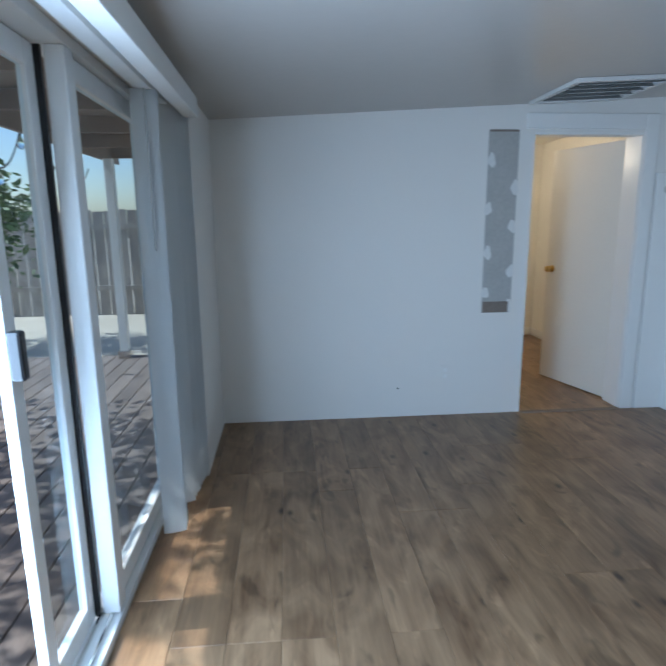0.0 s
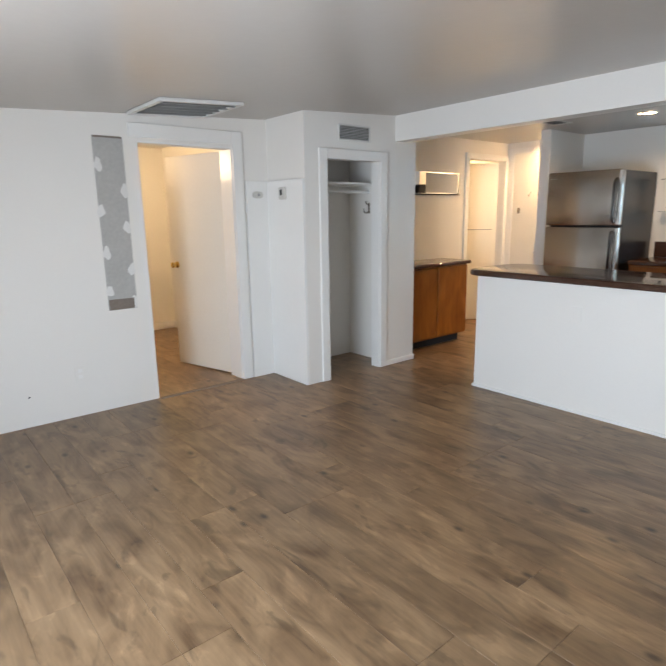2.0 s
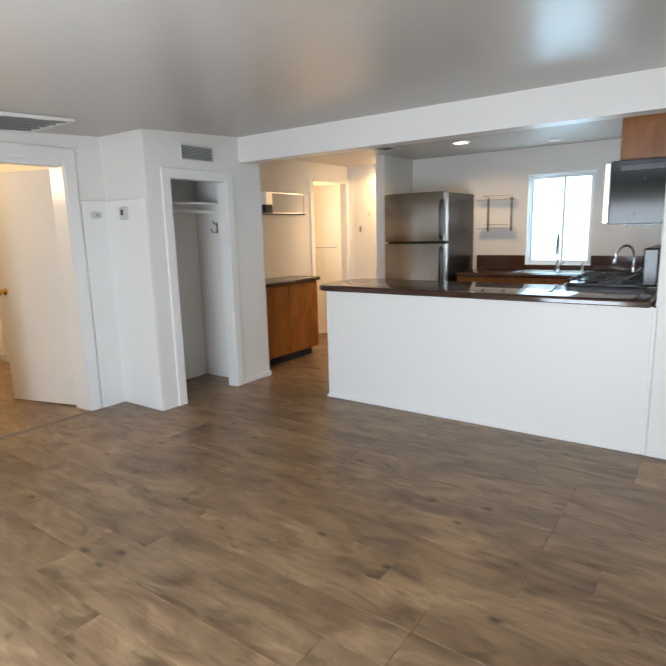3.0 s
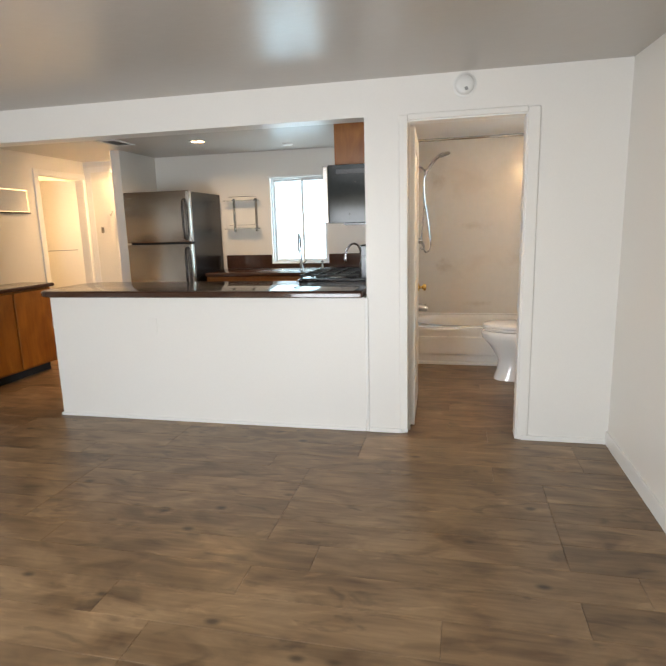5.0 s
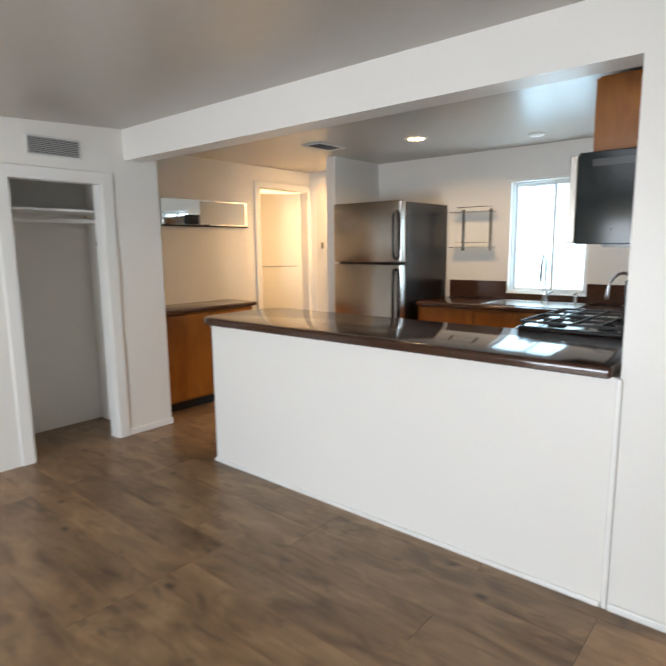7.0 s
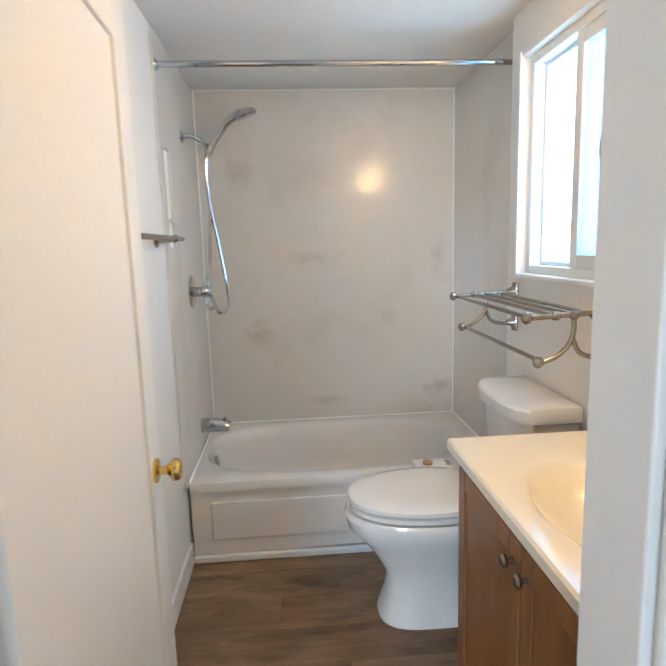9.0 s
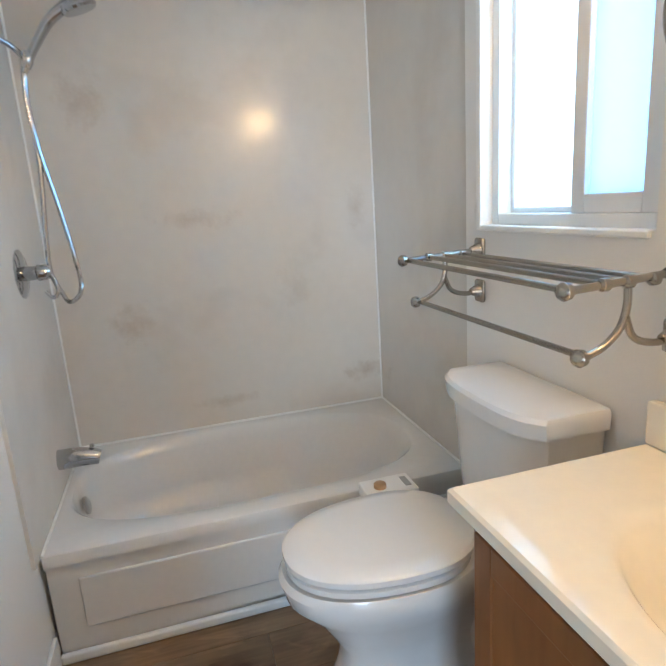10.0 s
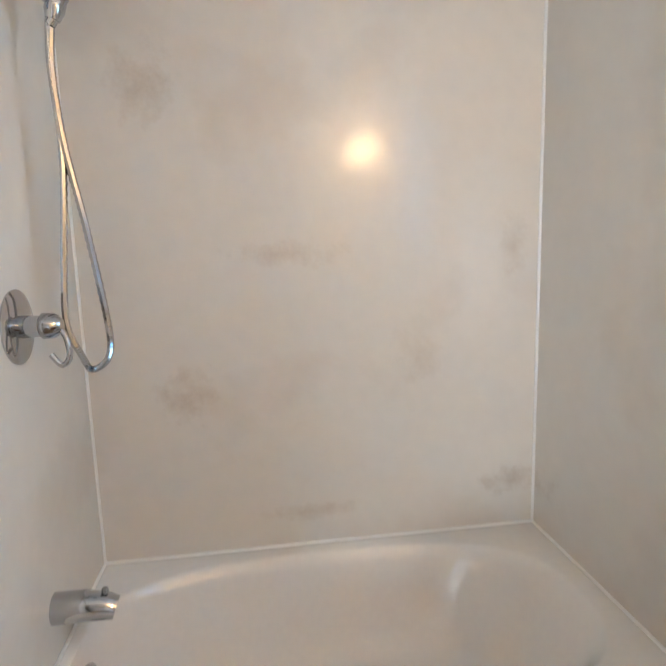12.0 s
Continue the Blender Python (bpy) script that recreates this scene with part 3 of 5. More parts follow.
def vane(y, deg, z0, x=-0.112):
    """One hanging slat, bowed across its width."""
    bmv, n, ang, row = bmesh.new(), 6, radians(deg), []
    for k in range(n + 1):
        s = (k / n - 0.5) * 0.098
        arch = 0.006 * (1 - (2 * k / n - 1) ** 2)
        row.append((x + s * math.cos(ang) - arch * math.sin(ang), y + s * math.sin(ang) - arch * math.cos(ang)))
    vs = [bmv.verts.new((px, py, z)) for z in (z0, 1.915) for px, py in row]
    for k in range(n):
        bmv.faces.new((vs[k], vs[k + 1], vs[n + 2 + k], vs[n + 1 + k]))
    bmesh.ops.solidify(bmv, geom=bmv.faces[:], thickness=0.0012)
    part("vane", bmv, VANE, vb, smooth=True)


for i in range(3):
    vane(3.09 + 0.022 * i, 14 + 3 * i, 0.038 + 0.004 * i)
for i in range(9):
    vane(3.36 + 0.04 * i, 26 + 3 * math.sin(i * 2.1), 0.035 + 0.003 * (i % 3), -0.112 + 0.003 * i)


def round_knob(parent, at, axis, material, r=0.027, stem=0.03):
    k = part("knob", lathe(at, axis, [(0, r * 1.15), (0.006, r * 1.15), (0.009, r * 0.95), (0.012, 0.011), (stem, 0.011), (stem + 0.005, r * 0.7), (stem + 0.014, r), (stem + 0.024, r * 1.02), (stem + 0.032, r * 0.85), (stem + 0.036, r * 0.4)]), material, parent, "round brass knob", True)
    return k


# bedroom door, open into the bedroom; hinged at its east jamb
bd = tagged(thing("door_bedroom", (2.845, 4.64, 0.0), "cream painted flat door standing open into the bedroom", "door"), kind="structure")
part("leaf", boxes((2.11, 2.845, 4.64, 4.675, 0.012, 1.965), bev=0.003), DOORP, bd)
round_knob(bd, (2.18, 4.64, 0.98), (0, -1, 0), BRASS)
round_knob(bd, (2.18, 4.675, 0.98), (0, 1, 0), BRASS)
part("latch_plate", boxes((2.107, 2.1105, 4.646, 4.669, 0.95, 1.01)), BRASS, bd)
for hz in (0.25, 1.05, 1.72):
    part("hinge", tube([(2.852, 4.634, hz - 0.045), (2.852, 4.634, hz + 0.045)], 0.007), STEELB, bd)
bd.location = (2.900, 4.745, 0)
bd.rotation_euler = (0, 0, radians(-74.5))

# bathroom door, open against the wall
td = tagged(thing("door_bath", (4.375, 0.365, 0.0), "white panelled bathroom door standing open", "door"), kind="structure")
X0, X1, YA, YB = 4.385, 5.175, 0.335, 0.370
part("leaf", boxes((X0, X0 + 0.10, YA, YB, 0.012, 2.005), (X1 - 0.10, X1, YA, YB, 0.012, 2.005), (X0 + 0.10, X1 - 0.10, YA, YB, 0.012, 0.24), (X0 + 0.10, X1 - 0.10, YA, YB, 1.89, 2.005), bev=0.003), TRIM, td)
part("panel", boxes((X0 + 0.10, X1 - 0.10, YA + 0.010, YB - 0.010, 0.24, 1.89)), TRIM, td)
round_knob(td, (X1 - 0.065, YA, 0.90), (0, -1, 0), BRASS)
round_knob(td, (X1 - 0.065, YB, 0.90), (0, 1, 0), BRASS)
td.rotation_euler = (0, 0, radians(2))

# kitchen doors
kd = tagged(thing("door_far_room", (6.815, 4.66, 0), "white painted door ajar beyond the kitchen", "door"), kind="structure")
part("leaf", boxes((6.10, 6.815, 4.66, 4.695, 0.012, 2.03), bev=0.003), DOORP, kd)
# thin grey strip: the dark line of a groove, put in as colour
part("rail", boxes((6.16, 6.76, 4.655, 4.661, 1.195, 1.205)), GREYP, kd)
round_knob(kd, (6.17, 4.66, 0.93), (0, -1, 0), NICKEL)
kd.rotation_euler = (0, 0, radians(-38))
hd = tagged(thing("door_hooks", (6.875, 4.12, 0), "white door with a row of coat hooks", "door"), kind="structure")
part("leaf", boxes((6.872, 6.8895, 3.765, 4.475, 0.01, 2.13), bev=0.003), DOORP, hd)
for hy in (3.86, 3.98, 4.10, 4.22):
    part("hook", tube(bend([(6.872, hy, 1.66), (6.84, hy, 1.62), (6.825, hy, 1.60), (6.815, hy, 1.63)], 5), 0.005, 8), STEELB, hd)
part("latch", boxes((6.855, 6.872, 4.36, 4.39, 1.40, 1.47), bev=0.003), NICKEL, hd)
round_knob(hd, (6.872, 4.10, 0.93), (-1, 0, 0), PLAST, 0.022)

# ---- living room ----
wp = thing("wall_patch", (1.90, 4.5395, 0.75), "unpainted drywall strip with white putty spots and torn paper", "wall patch")
part("drywall", boxes((1.795, 2.005, 4.5355, 4.5405, 0.755, 1.995)), GREYW, wp)
part("torn_paper", boxes((1.80, 1.985, 4.533, 4.5355, 0.757, 0.835)), PAPER, wp, "torn dark brown paper")
part("top_edge", boxes((1.80, 2.0, 4.532, 4.5355, 1.982, 1.995)), PAPER, wp)
for px, pz in ((1.82, 1.80), (1.99, 1.62), (1.81, 1.48), (1.985, 1.36), (1.82, 1.18), (1.99, 1.05), (1.815, 0.90), (1.985, 0.80)):
    ring = [(px + 0.026 * (1 + 0.25 * math.sin(3 * a + px * 40)) * math.cos(a), 4.5335, pz + 0.045 * (1 + 0.2 * math.sin(2 * a + pz * 30)) * math.sin(a)) for a in [k * math.pi / 9 for k in range(18)]]
    bmx = loft([ring, [(x, 4.536, z) for x, y, z in ring]])
    part("putty_spot", bmx, PUTTY, wp)


def wall_plate(name, x, z, label):
    t = thing(name, (x, 4.5395, z - 0.058), label, "outlet")
    part("plate", boxes((x - 0.036, x + 0.036, 4.5345, 4.5405, z - 0.058, z + 0.058), bev=0.002), WALL, t)
    for dz in (-0.022, 0.022):
        part("socket", boxes((x - 0.014, x + 0.014, 4.533, 4.5345, z + dz - 0.013, z + dz + 0.013)), TRIM, t)


wall_plate("wall_outlet", 1.545, 0.32, "painted-over wall outlet on the white wall")
solo("wall_hole", lathe((1.20, 4.5402, 0.215), (0, -1, 0), [(0, 0.007), (0.001, 0.006)], 10), DARK, "small dark nail hole in the white wall", "hole")


def slatted_vent(name, u, v, at, nx, ny, label, n, border, slat_mat, drop=0.012):
    """A louvred grille: u, v unit vectors across and along, at its centre, out = u x v points into the room."""
    u, v = Vector(u), Vector(v)
    out = u.cross(v)
    c = Vector(at)
    t = thing(name, at, label, "vent")

    def slab(a0, a1, b0, b1, h0, h1, tilt=0.0):
        bmv = bmesh.new()
        add_box(bmv, a0, a1, b0, b1, h0, h1, 0.0015, 1)
        if tilt:
            bmesh.ops.rotate(bmv, verts=bmv.verts, cent=((a0 + a1) / 2, (b0 + b1) / 2, (h0 + h1) / 2), matrix=Matrix.Rotation(tilt, 3, "X"))
        for q in bmv.verts:
            q.co = c + q.co.x * u + q.co.y * v + q.co.z * out
        return bmv

    part("backing", slab(-nx + 0.01, nx - 0.01, -ny + 0.01, ny - 0.01, 0.0005, 0.002), DARK, t)
    fr = slab(-nx, nx, -ny, -ny + border, 0.0005, drop)
    part("frame", fr, VENT, t)
    part("frame", slab(-nx, nx, ny - border, ny, 0.0005, drop), VENT, t)
    part("frame", slab(-nx, -nx + border, -ny + border, ny - border, 0.0005, drop), VENT, t)
    part("frame", slab(nx - border, nx, -ny + border, ny - border, 0.0005, drop), VENT, t)
    step = 2 * (ny - border) / n
    for i in range(n):
        b = -ny + border + (i + 0.5) * step
        part("slat", slab(-nx + border, nx - border, b - step * 0.36, b + step * 0.36, drop * 0.35, drop * 0.35 + 0.0015, radians(32)), slat_mat, t)
    return t


sl = Vector((1, 0, 0.052)).normalized()
slatted_vent("ceiling_vent", sl, (0, -1, 0), (2.32, 4.15, top(2.32) - 0.001), 0.30, 0.30, "white louvred return vent in the ceiling", 5, 0.035, VENT, 0.022)
slatted_vent("wall_vent", (1, 0, 0), (0, 0, 1), (3.757, 4.0, 2.088), 0.178, 0.065, "grey louvred vent grille above the closet", 9, 0.012, GREYP)
slatted_vent("ceiling_register", (1, 0, 0), (0, -1, 0), (5.70, 3.32, 2.2615), 0.17, 0.10, "white ceiling register in the kitchen", 6, 0.02, GREYP)

# thermostat panel
th = thing("thermostat", (3.212, 4.27, 1.55), "small white thermostat on the white panel", "thermostat")
part("body", boxes((3.186, 3.208, 4.225, 4.315, 1.555, 1.655), bev=0.006), PLATE, th)
part("display", boxes((3.1845, 3.186, 4.262, 4.292, 1.59, 1.635)), BLACK, th, "dark display")
dc = thing("old_thermostat_base", (3.11, 4.528, 1.56), "oblong white wall sensor on the white panel", "sensor")
part("body", loft([oval(3.11, 1.60, 0, 0.055, 0.032, 3, 24), oval(3.11, 1.60, 0.022, 0.050, 0.028, 3, 24)]), PLATE, dc)
for o in dc.children:
    for q in o.data.vertices:
        w = q.co + BASE[dc]
        q.co = Vector((w.x, 4.5305 - w.z, w.y)) - BASE[dc]
part("dial", lathe((3.118, 4.509, 1.60), (0, -1, 0), [(0, 0.012), (0.006, 0.010), (0.009, 0.004)], 16), GREYP, dc)

op = thing("blank_plate", (4.249, 2.22, 0.66), "white blank wall plate on the bar front", "wall plate")
part("plate", boxes((4.2445, 4.2505, 2.185, 2.255, 0.66, 0.775), bev=0.002), WALL, op)
sm = thing("smoke_detector", (4.25, 0.035, 2.14), "round white smoke detector above the bathroom door", "smoke detector")
part("base", lathe((4.251, 0.035, 2.195), (-1, 0, 0), [(0, 0.068), (0.008, 0.068), (0.012, 0.062)], 32), PLAST, sm, "", True)
part("cover", lathe((4.24, 0.035, 2.195), (-1, 0, 0), [(0, 0.058), (0.016, 0.054), (0.024, 0.045), (0.026, 0.02)], 32), PLAST, sm, "", True)
part("button", lathe((4.2155, 0.025, 2.17), (-1, 0, 0), [(0, 0.011), (0.004, 0.009)], 14), GREYP, sm)

# closet fittings
cs = thing("closet_shelf", (3.88, 4.38, 1.66), "white wooden closet shelf with a hanging rod", "shelf")
part("board", boxes((3.331, 4.239, 4.22, 4.619, 1.69, 1.708), bev=0.002), TRIM, cs)
part("cleat", boxes((3.331, 4.239, 4.60, 4.619, 1.64, 1.69)), TRIM, cs)
part("rod", tube([(3.331, 4.34, 1.63), (4.239, 4.34, 1.63)], 0.015), TRIM, cs)
hk = thing("coat_hook", (4.23, 4.33, 1.42), "grey metal double coat hook in the closet", "hook")
part("plate", boxes((4.233, 4.2405, 4.32, 4.34, 1.43, 1.53), bev=0.002), NICKEL, hk)
part("prong", tube(bend([(4.234, 4.33, 1.45), (4.20, 4.33, 1.435), (4.17, 4.33, 1.45), (4.165, 4.33, 1.475)], 5), 0.006, 8), NICKEL, hk)
part("prong", tube(bend([(4.234, 4.33, 1.51), (4.205, 4.33, 1.52), (4.19, 4.33, 1.545)], 5), 0.006, 8), NICKEL, hk)

# ---- bar and kitchen ----


def slab_top(name, x0, x1, y0, y1, z0, z1, label, r, corners):
    """A counter slab with rounded corners where named ('a' x0y0, 'b' x1y0, 'c' x1y1, 'd' x0y1) and a rolled edge."""
    pts = []
    for key, cx, cy, a0 in (("a", x0, y0, 180), ("b", x1, y0, 270), ("c", x1, y1, 0), ("d", x0, y1, 90)):
        q = r if key in corners else 0.012
        ox, oy = cx + (q if cx == x0 else -q), cy + (q if cy == y0 else -q)
        for k in range(9):
            a = radians(a0 + 90 * k / 8)
            pts.append((ox + q * math.cos(a), oy + q * math.sin(a)))
    mx, my = (x0 + x1) / 2, (y0 + y1) / 2

    def ring(z, inset):
        return [(x - math.copysign(min(inset, abs(x - mx)), x - mx), y - math.copysign(min(inset, abs(y - my)), y - my), z) for x, y in pts]

    bmv = loft([ring(z0, 0.006), ring(z0 + 0.006, 0), ring((z0 + z1) / 2, -0.0), ring(z1 - 0.012, 0), ring(z1 - 0.004, 0.004), ring(z1, 0.012)])
    return solo(name, bmv, COUNTER, label, "countertop", True)


slab_top("bar_counter", 4.195, 4.93, 0.66, 3.175, 0.932, 0.976, "glossy dark brown bar counter with a rounded end", 0.16, "cd")
slab_top("side_counter", 4.56, 5.635, 4.135, 4.575, 0.872, 0.908, "dark brown counter on the side cabinet", 0.04, "b")


def knobless_door(parent, name, ext, axis, material):
    """A frame-and-panel cabinet door."""
    x0, x1, y0, y1, z0, z1 = ext
    s = 0.055
    if axis == "y":
        d = part(name, boxes((x0 + s, x1 - s, y0 + 0.004, y1 - 0.006, z0 + s, z1 - s)), material, parent)
        stiles = ((x0, x0 + s, y0, y1, z0, z1), (x1 - s, x1, y0, y1, z0, z1))
        rails = ((x0 + s, x1 - s, y0, y1, z0, z0 + s), (x0 + s, x1 - s, y0, y1, z1 - s, z1))
    else:
        d = part(name, boxes((x0 + 0.006, x1 - 0.004, y0 + s, y1 - s, z0 + s, z1 - s)), material, parent)
        stiles = ((x0, x1, y0, y0 + s, z0, z1), (x0, x1, y1 - s, y1, z0, z1))
        rails = ((x0, x1, y0 + s, y1 - s, z0, z0 + s), (x0, x1, y0 + s, y1 - s, z1 - s, z1))
    for piece, rows in (("stile", stiles), ("rail", rails)):
        for b in rows:
            part(piece, boxes(b, bev=0.003), material, d)
    return d


sc = thing("side_cabinet", (5.1, 4.38, 0), "orange-brown wooden base cabinet with two doors", "cabinet")
part("body", boxes((4.56, 5.60, 4.19, 4.575, 0.09, 0.872), bev=0.002), ORANGE, sc)
part("toe_kick", boxes((4.58, 5.55, 4.25, 4.57, 0, 0.09)), DARK, sc, "dark recessed toe kick")
for a, b in ((4.59, 5.080), (5.105, 5.59)):
    part("door", boxes((a, b, 4.172, 4.19, 0.11, 0.855), bev=0.004), ORANGE, sc)

mb = thing("mirror_shelf", (5.3, 4.57, 1.62), "frameless mirror strip with frosted white patches on the wall", "mirror")
part("mirror", boxes((4.90, 5.90, 4.568, 4.5795, 1.635, 1.87)), MIRROR, mb)
part("frosting", boxes((5.32, 5.88, 4.5665, 4.568, 1.645, 1.86)), PUTTY, mb, "frosted white area")
part("ledge", boxes((4.90, 5.90, 4.555, 4.5795, 1.622, 1.635), bev=0.002), DARK, mb)
part("clip", boxes((5.16, 5.28, 4.53, 4.568, 1.64, 1.73), bev=0.006), BLACK, mb, "black plastic clip")

# kitchen counter run under the window
kc = thing("sink_cabinet", (6.58, 1.75, 0), "orange-brown wooden sink cabinet with drawer fronts", "cabinet")
part("body", boxes((6.28, 6.885, 0.635, 2.74, 0.09, 0.895), bev=0.002), ORANGE, kc)
part("toe_kick", boxes((6.34, 6.88, 0.64, 2.73, 0, 0.09)), DARK, kc)
for a, b in ((0.66, 1.15), (1.17, 1.66), (1.68, 2.18), (2.20, 2.72)):
    part("drawer_front", boxes((6.262, 6.28, a, b, 0.74, 0.88), bev=0.004), ORANGE, kc)
    knobless_door(kc, "door", (6.262, 6.28, a, b, 0.11, 0.72), "x", ORANGE)
slab_top("window_counter", 6.245, 6.888, 0.632, 2.745, 0.896, 0.936, "glossy dark brown kitchen counter under the window", 0.012, "")
solo("backsplash", boxes((6.868, 6.889, 0.632, 1.49, 0.937, 1.095), (6.868, 6.889, 2.18, 2.745, 0.937, 1.095), (6.868, 6.889, 1.49, 2.18, 0.937, 0.99), bev=0.003), COUNTER, "dark brown backsplash along the kitchen wall", "backsplash")
sk = thing("kitchen_sink", (6.55, 1.75, 0.937), "stainless steel double kitchen sink set in the counter", "sink")
part("rim", boxes((6.33, 6.83, 1.42, 1.455, 0.9365, 0.943), (6.33, 6.83, 2.145, 2.18, 0.9365, 0.943), (6.33, 6.365, 1.455, 2.145, 0.9365, 0.943), (6.76, 6.83, 1.455, 2.145, 0.9365, 0.943), (6.365, 6.76, 1.79, 1.81, 0.9365, 0.943), bev=0.002), STEELB, sk)
part("bowl", boxes((6.365, 6.76, 1.455, 1.79, 0.9365, 0.939), (6.365, 6.76, 1.81, 2.145, 0.9365, 0.939)), STEEL, sk)


def goose_faucet(at, height, reach, label, dirn):
    x, y, z = at
    t = thing("faucet", at, label, "faucet")
    d = Vector(dirn).normalized()
    p = lambda f, h: Vector((x, y, z + h)) + d * f
    part("base", lathe(at, (0, 0, 1), [(0, 0.028), (0.01, 0.028), (0.02, 0.02), (0.06, 0.018), (0.10, 0.014)], 18), CHROME, t, "", True)
    part("spout", tube(bend([p(0, 0.09), p(0, height * 0.72), p(reach * 0.22, height * 0.96), p(reach * 0.6, height * 0.98), p(reach * 0.92, height * 0.8), p(reach, height * 0.62)], 7), 0.011), CHROME, t, "", True)
    part("spray_head", lathe(p(reach, height * 0.64), (d.x * 0.1, d.y * 0.1, -1), [(0, 0.013), (0.06, 0.017), (0.08, 0.014)], 14), CHROME, t, "", True)
    part("lever", tube([p(0.0, 0.05) + Vector((0, -0.018, 0)), p(0.0, 0.06) + Vector((0, -0.07, 0.03))], 0.005, 8), CHROME, t)


goose_faucet((6.79, 1.80, 0.943), 0.40, 0.20, "tall chrome gooseneck kitchen faucet at the sink", (-1, -0.15, 0))
goose_faucet((6.15, 1.00, 0.937), 0.29, 0.15, "small chrome gooseneck tap on the corner counter", (-0.3, 1, 0))
sd2 = thing("soap_dispenser", (6.79, 1.55, 0.943), "chrome soap dispenser beside the faucet", "soap dispenser")
part("body", lathe((6.79, 1.55, 0.943), (0, 0, 1), [(0, 0.02), (0.02, 0.018), (0.05, 0.011), (0.075, 0.012), (0.085, 0.01)], 16), CHROME, sd2, "", True)
part("nozzle", tube([(6.79, 1.55, 1.02), (6.72, 1.55, 1.015)], 0.006, 8), CHROME, sd2)

# corner counter between the range and the window run
cc = thing("corner_cabinet", (6.0, 0.95, 0), "orange-brown wooden corner cabinet beside the range", "cabinet")
part("body", boxes((5.72, 6.24, 0.635, 1.24, 0.0, 0.895)), ORANGE, cc)
slab_top("corner_counter", 5.715, 6.243, 0.632, 1.26, 0.896, 0.936, "dark brown counter beside the range", 0.012, "")
wl = thing("bar_cabinet", (4.65, 1.9, 0), "white back of the bar base cabinets", "cabinet")
part("body", boxes((4.372, 4.90, 0.66, 3.04, 0.0, 0.93)), ORANGE, wl)

# range
rg = thing("gas_range", (5.33, 0.97, 0), "stainless gas range with black cast-iron grates", "range")
part("body", boxes((4.945, 5.705, 0.66, 1.30, 0.0, 0.955), bev=0.004), STEEL, rg)
part("cooktop", boxes((4.945, 5.705, 0.66, 1.32, 0.956, 0.982), bev=0.006), STEELB, rg)
part("side_trim", boxes((4.936, 4.972, 0.76, 1.30, 0.9765, 0.992), bev=0.004), BLACK, rg, "black side trim")
part("backguard", boxes((4.945, 5.705, 0.70, 0.80, 0.983, 1.25), bev=0.012), BLACK, rg, "black backguard")
for gx in (5.13, 5.52):
    for gy in (0.90, 1.16):
        part("burner", lathe((gx, gy, 0.982), (0, 0, 1), [(0, 0.05), (0.012, 0.05), (0.014, 0.035), (0.024, 0.033), (0.027, 0.02)], 20), IRON, rg, "", True)
for gx0, gx1 in ((4.965, 5.315), (5.335, 5.685)):
    g = []
    for gy in (0.815, 0.90, 1.03, 1.16, 1.295):
        g.append((gx0, gx1, gy - 0.006, gy + 0.006, 1.005, 1.02))
    for gx in (gx0 + 0.006, (gx0 + gx1) / 2, gx1 - 0.006):
        g.append((gx - 0.006, gx + 0.006, 0.815, 1.295, 1.006, 1.019))
    for gx in (gx0 + 0.01, gx1 - 0.01):
        for gy in (0.825, 1.285):
            g.append((gx - 0.008, gx + 0.008, gy - 0.008, gy + 0.008, 0.981, 1.01))
    part("grate", boxes(*g, bev=0.002), IRON, rg)
for i in range(5):
    part("control_knob", lathe((5.05 + i * 0.14, 1.30, 0.90), (0, 1, 0), [(0, 0.022), (0.02, 0.02), (0.026, 0.016)], 16), BLACK, rg)

uc = thing("wall_cabinet", (5.42, 0.8, 1.86), "orange-brown wooden wall cabinet above the microwave", "cabinet")
part("body", boxes((5.05, 5.80, 0.632, 0.99, 1.862, 2.22), bev=0.002), ORANGE, uc)
for a, b in ((5.06, 5.42), (5.43, 5.79)):
    part("door", boxes((a, b, 0.99, 1.008, 1.87, 2.215), bev=0.003), ORANGE, uc)
mw = thing("microwave", (5.35, 0.84, 1.41), "black and stainless microwave mounted under the wall cabinet", "microwave")
part("body", boxes((4.97, 5.74, 0.632, 1.045, 1.42, 1.86), bev=0.004), MWSIDE, mw)
part("door", boxes((4.965, 5.745, 1.046, 1.085, 1.425, 1.85), bev=0.005), STEEL, mw, "stainless door")
part("vent", boxes((4.966, 4.972, 0.70, 0.98, 1.79, 1.825), bev=0.001), BLACK, mw)
for sy, sz in ((0.88, 1.49), (0.83, 1.73)):
    part("screw", lathe((4.971, sy, sz), (-1, 0, 0), [(0, 0.008), (0.003, 0.006)], 10), BLACK, mw)
part("light_lens", boxes((5.1, 5.6, 0.70, 0.95, 1.405, 1.42)), BLACK, mw)

